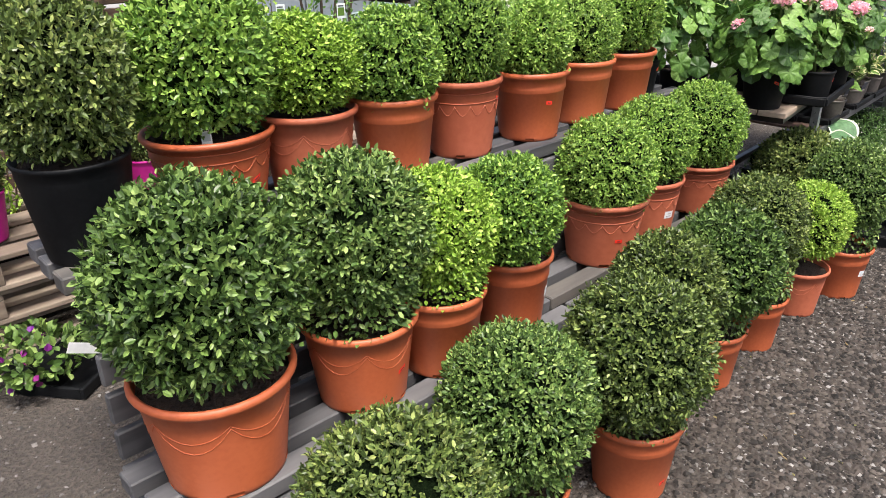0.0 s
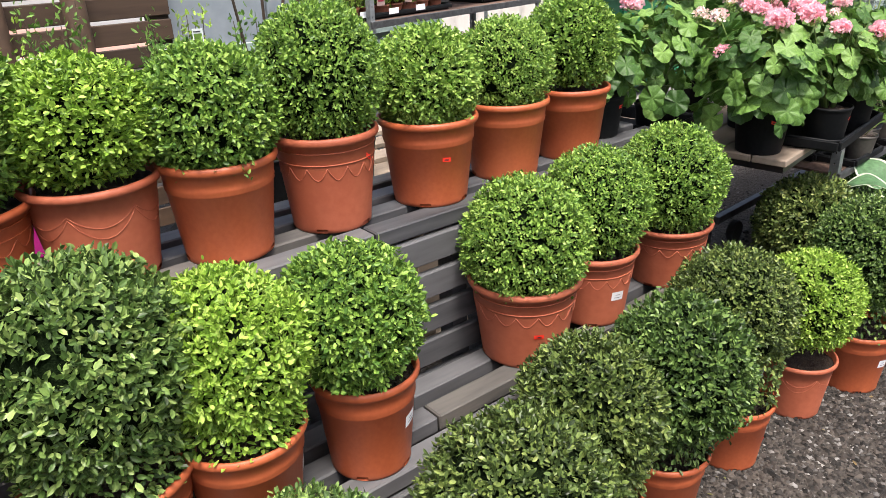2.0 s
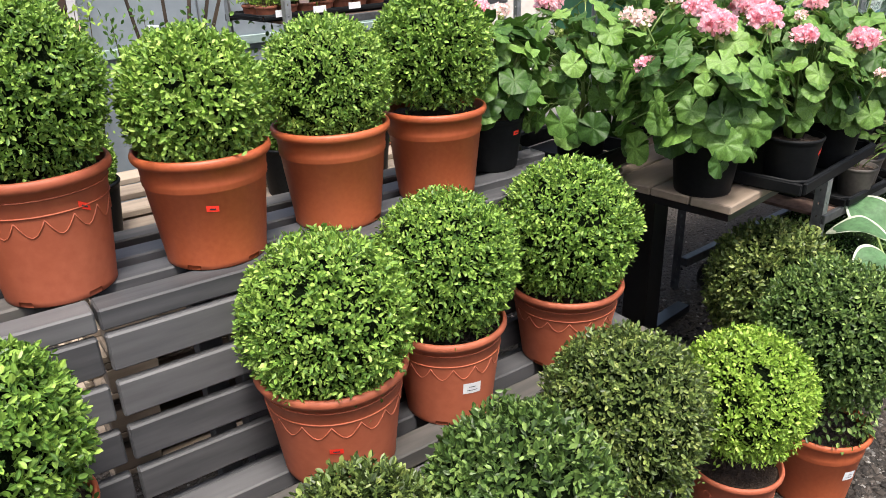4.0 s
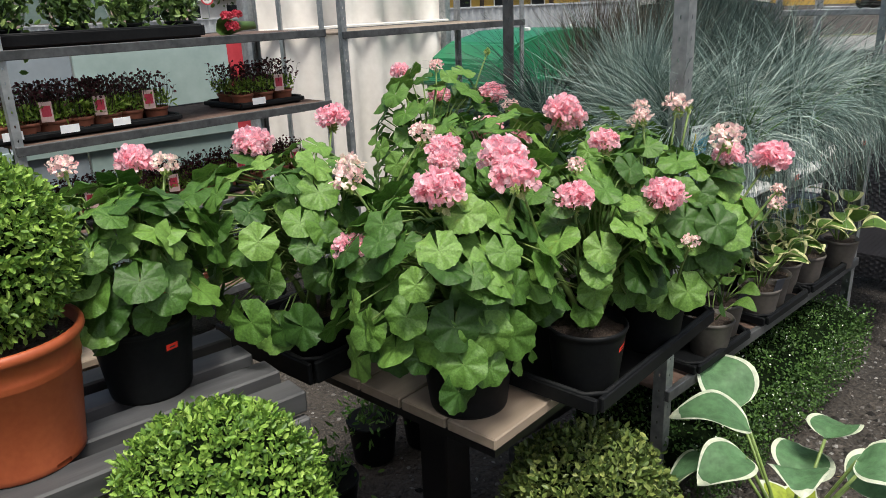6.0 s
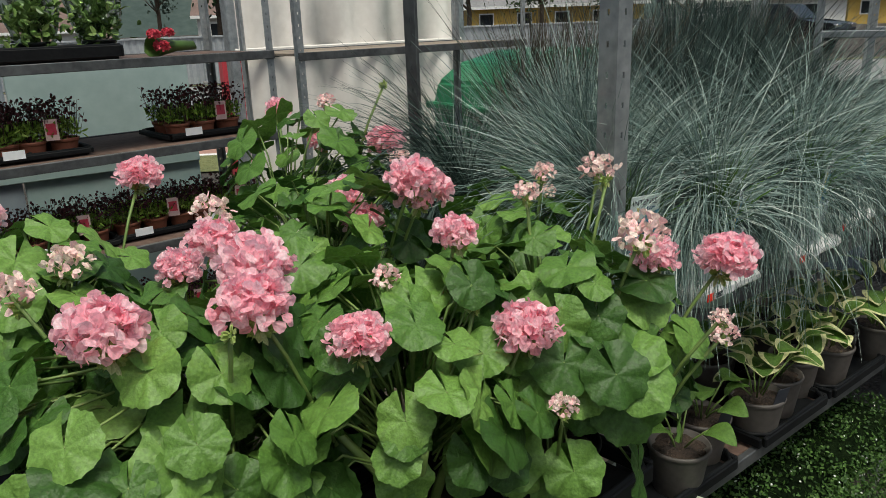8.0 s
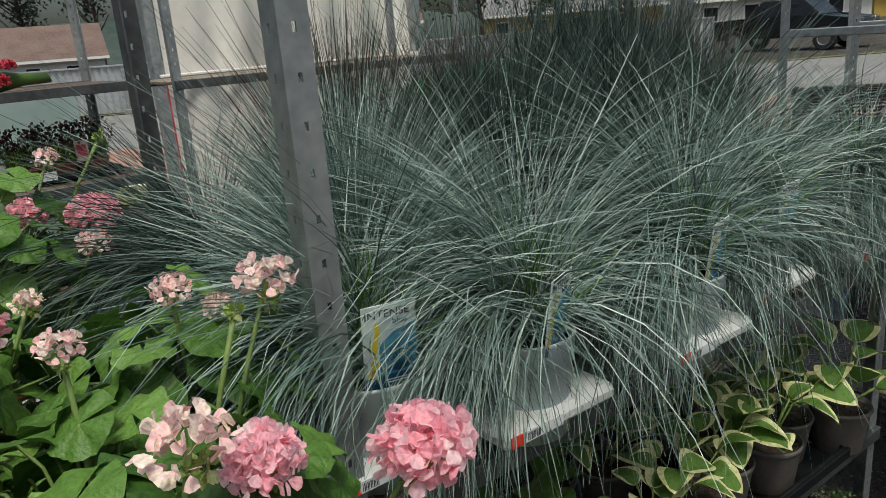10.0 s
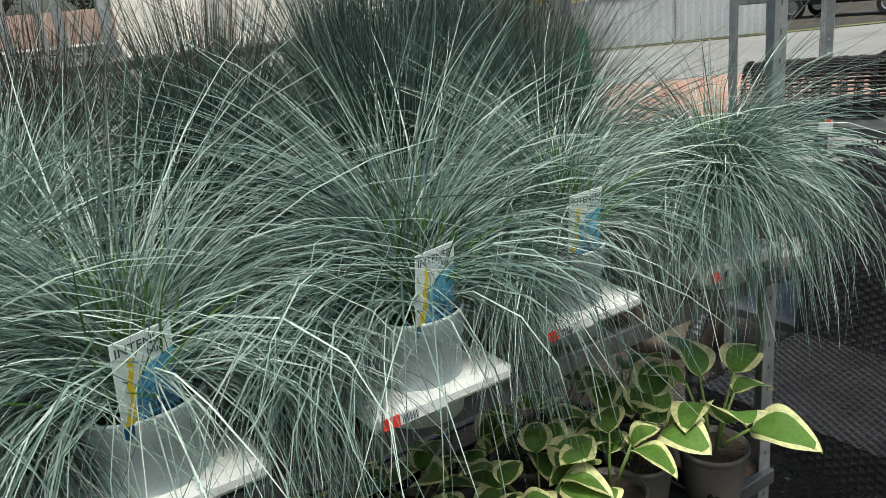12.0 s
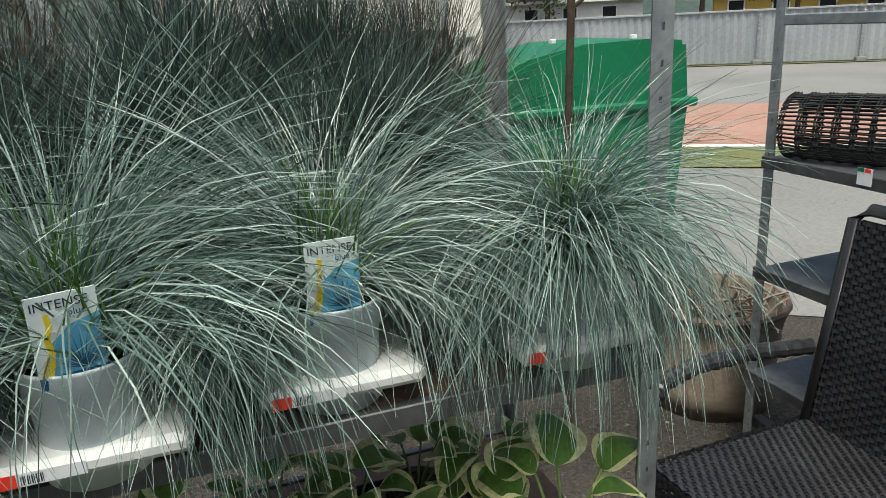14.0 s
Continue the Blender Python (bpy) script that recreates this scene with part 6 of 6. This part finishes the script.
# ---- small things on the gravel under the table ----
for i, (x, y) in enumerate(((4.35, 2.55), (4.55, 2.5), (4.05, 2.35))):
    t = empty("nursery_pot", "black nursery pot with small green seedlings standing on the gravel", "plant pot", pose(x, y, 0), "black nursery pots")
    shared("pot", NUR, None, t)
    g = np.random.default_rng(400 + i)
    p = g.normal(size=(160, 3)) * np.array((0.05, 0.05, 0.04)) + np.array((0, 0, 0.2))
    link("leaves", scatter("leaves", p, unit(g.normal(size=p.shape) + np.array((0, 0, 1))), g.normal(size=p.shape), 0.035, 0.012), M_GREENS, t)
stake_label(4.5, 2.6, 0.2, -35, 8, "white plant label with a red corner by the table", M_CARDR)
cr = empty("steel_rail", "low dull steel rail under the table", "rail", pose(4.3, 1.62, 0))
part("bar", boxes(((0.05, 0.0, 0.20), (0.5, 0.04, 0.24)), bevel=0.004), M_GALVD, cr)
part("foot", boxes(((0.06, 0.0, 0.0), (0.1, 0.04, 0.1995)), ((0.44, 0.0, 0.0), (0.48, 0.04, 0.1995)), bevel=0.003), M_GALVD, cr)
carry_tray(4.75, 1.2, 0.0, 5, 0.3, 0.26, "black plastic tray lying on the gravel", h=0.06)

# ---- loose chips and dry bits on the gravel ----
M_CHIPD = leafy("dark and brown stone chips", [(0.012, 0.011, 0.01), (0.03, 0.026, 0.023), (0.06, 0.05, 0.043), (0.13, 0.115, 0.1)], 0.85, 0.0, 0.3)


def chips(name, label, n, x0, x1, y0, y1, s0, s1, seed, mat=M_STONE):
    g = np.random.default_rng(seed)
    v = np.array([(1, 0, 0), (-1, 0, 0), (0, 1, 0), (0, -1, 0), (0, 0, 0.7), (0.5, 0.5, -0.5), (-0.5, -0.5, -0.5)])
    f = [(0, 2, 4), (2, 1, 4), (1, 3, 4), (3, 0, 4), (0, 5, 2), (1, 6, 3)]
    p = np.stack([g.uniform(x0, x1, n) + g.normal(0, 0.5, n), g.uniform(y0, y1, n) + g.normal(0, 0.5, n), g.uniform(0, 0.003, n)], 1)
    a = g.uniform(0, 6.28, n)
    d = np.stack([np.cos(a), np.sin(a), g.normal(0, 0.15, n)], 1)
    s = s0 + (s1 - s0) * g.random(n) ** 3
    me = scatter(name, p, unit(d), np.stack([g.normal(0, 0.2, n), g.normal(0, 0.2, n), np.ones(n)], 1), s, s * g.uniform(0.5, 0.9, n), v, f)
    tagged(link(name, me, mat), label, "gravel", kind="stuff")


chips("gravel_chips", "loose grey stone chips on the yard", 30000, 2.2, 7.0, -0.4, 1.5, 0.0025, 0.014, 1)
chips("gravel_chips", "loose grey stone chips on the yard", 12000, 0.3, 5.5, 1.5, 4.2, 0.0025, 0.013, 2)
chips("gravel_chips", "loose grey stone chips on the yard", 6000, 5.5, 10.5, 1.5, 6.0, 0.002, 0.012, 3)
chips("gravel_chips", "dark brown and grey stone chips on the yard", 52000, 2.2, 5.4, -0.3, 1.3, 0.005, 0.02, 4, M_CHIPD)
n = 260
p = np.stack([rng.uniform(2.2, 6.5, n), rng.uniform(-0.5, 1.4, n), np.full(n, 0.004)], 1)
a = rng.uniform(0, 6.28, n)
me = scatter("dry_leaf_bits", p, np.stack([np.cos(a), np.sin(a), np.full(n, 0.1)], 1), np.array((0, 0, 1.0)) + rng.normal(0, 0.3, (n, 3)), rng.uniform(0.008, 0.03, n), 0.009)
tagged(link("dry_leaf_bits", me, leafy("dry leaf bits", [(0.16, 0.11, 0.05), (0.26, 0.2, 0.1), (0.14, 0.16, 0.05)], 0.8)), "scattered dry leaf bits on the gravel", "leaf litter", kind="stuff")
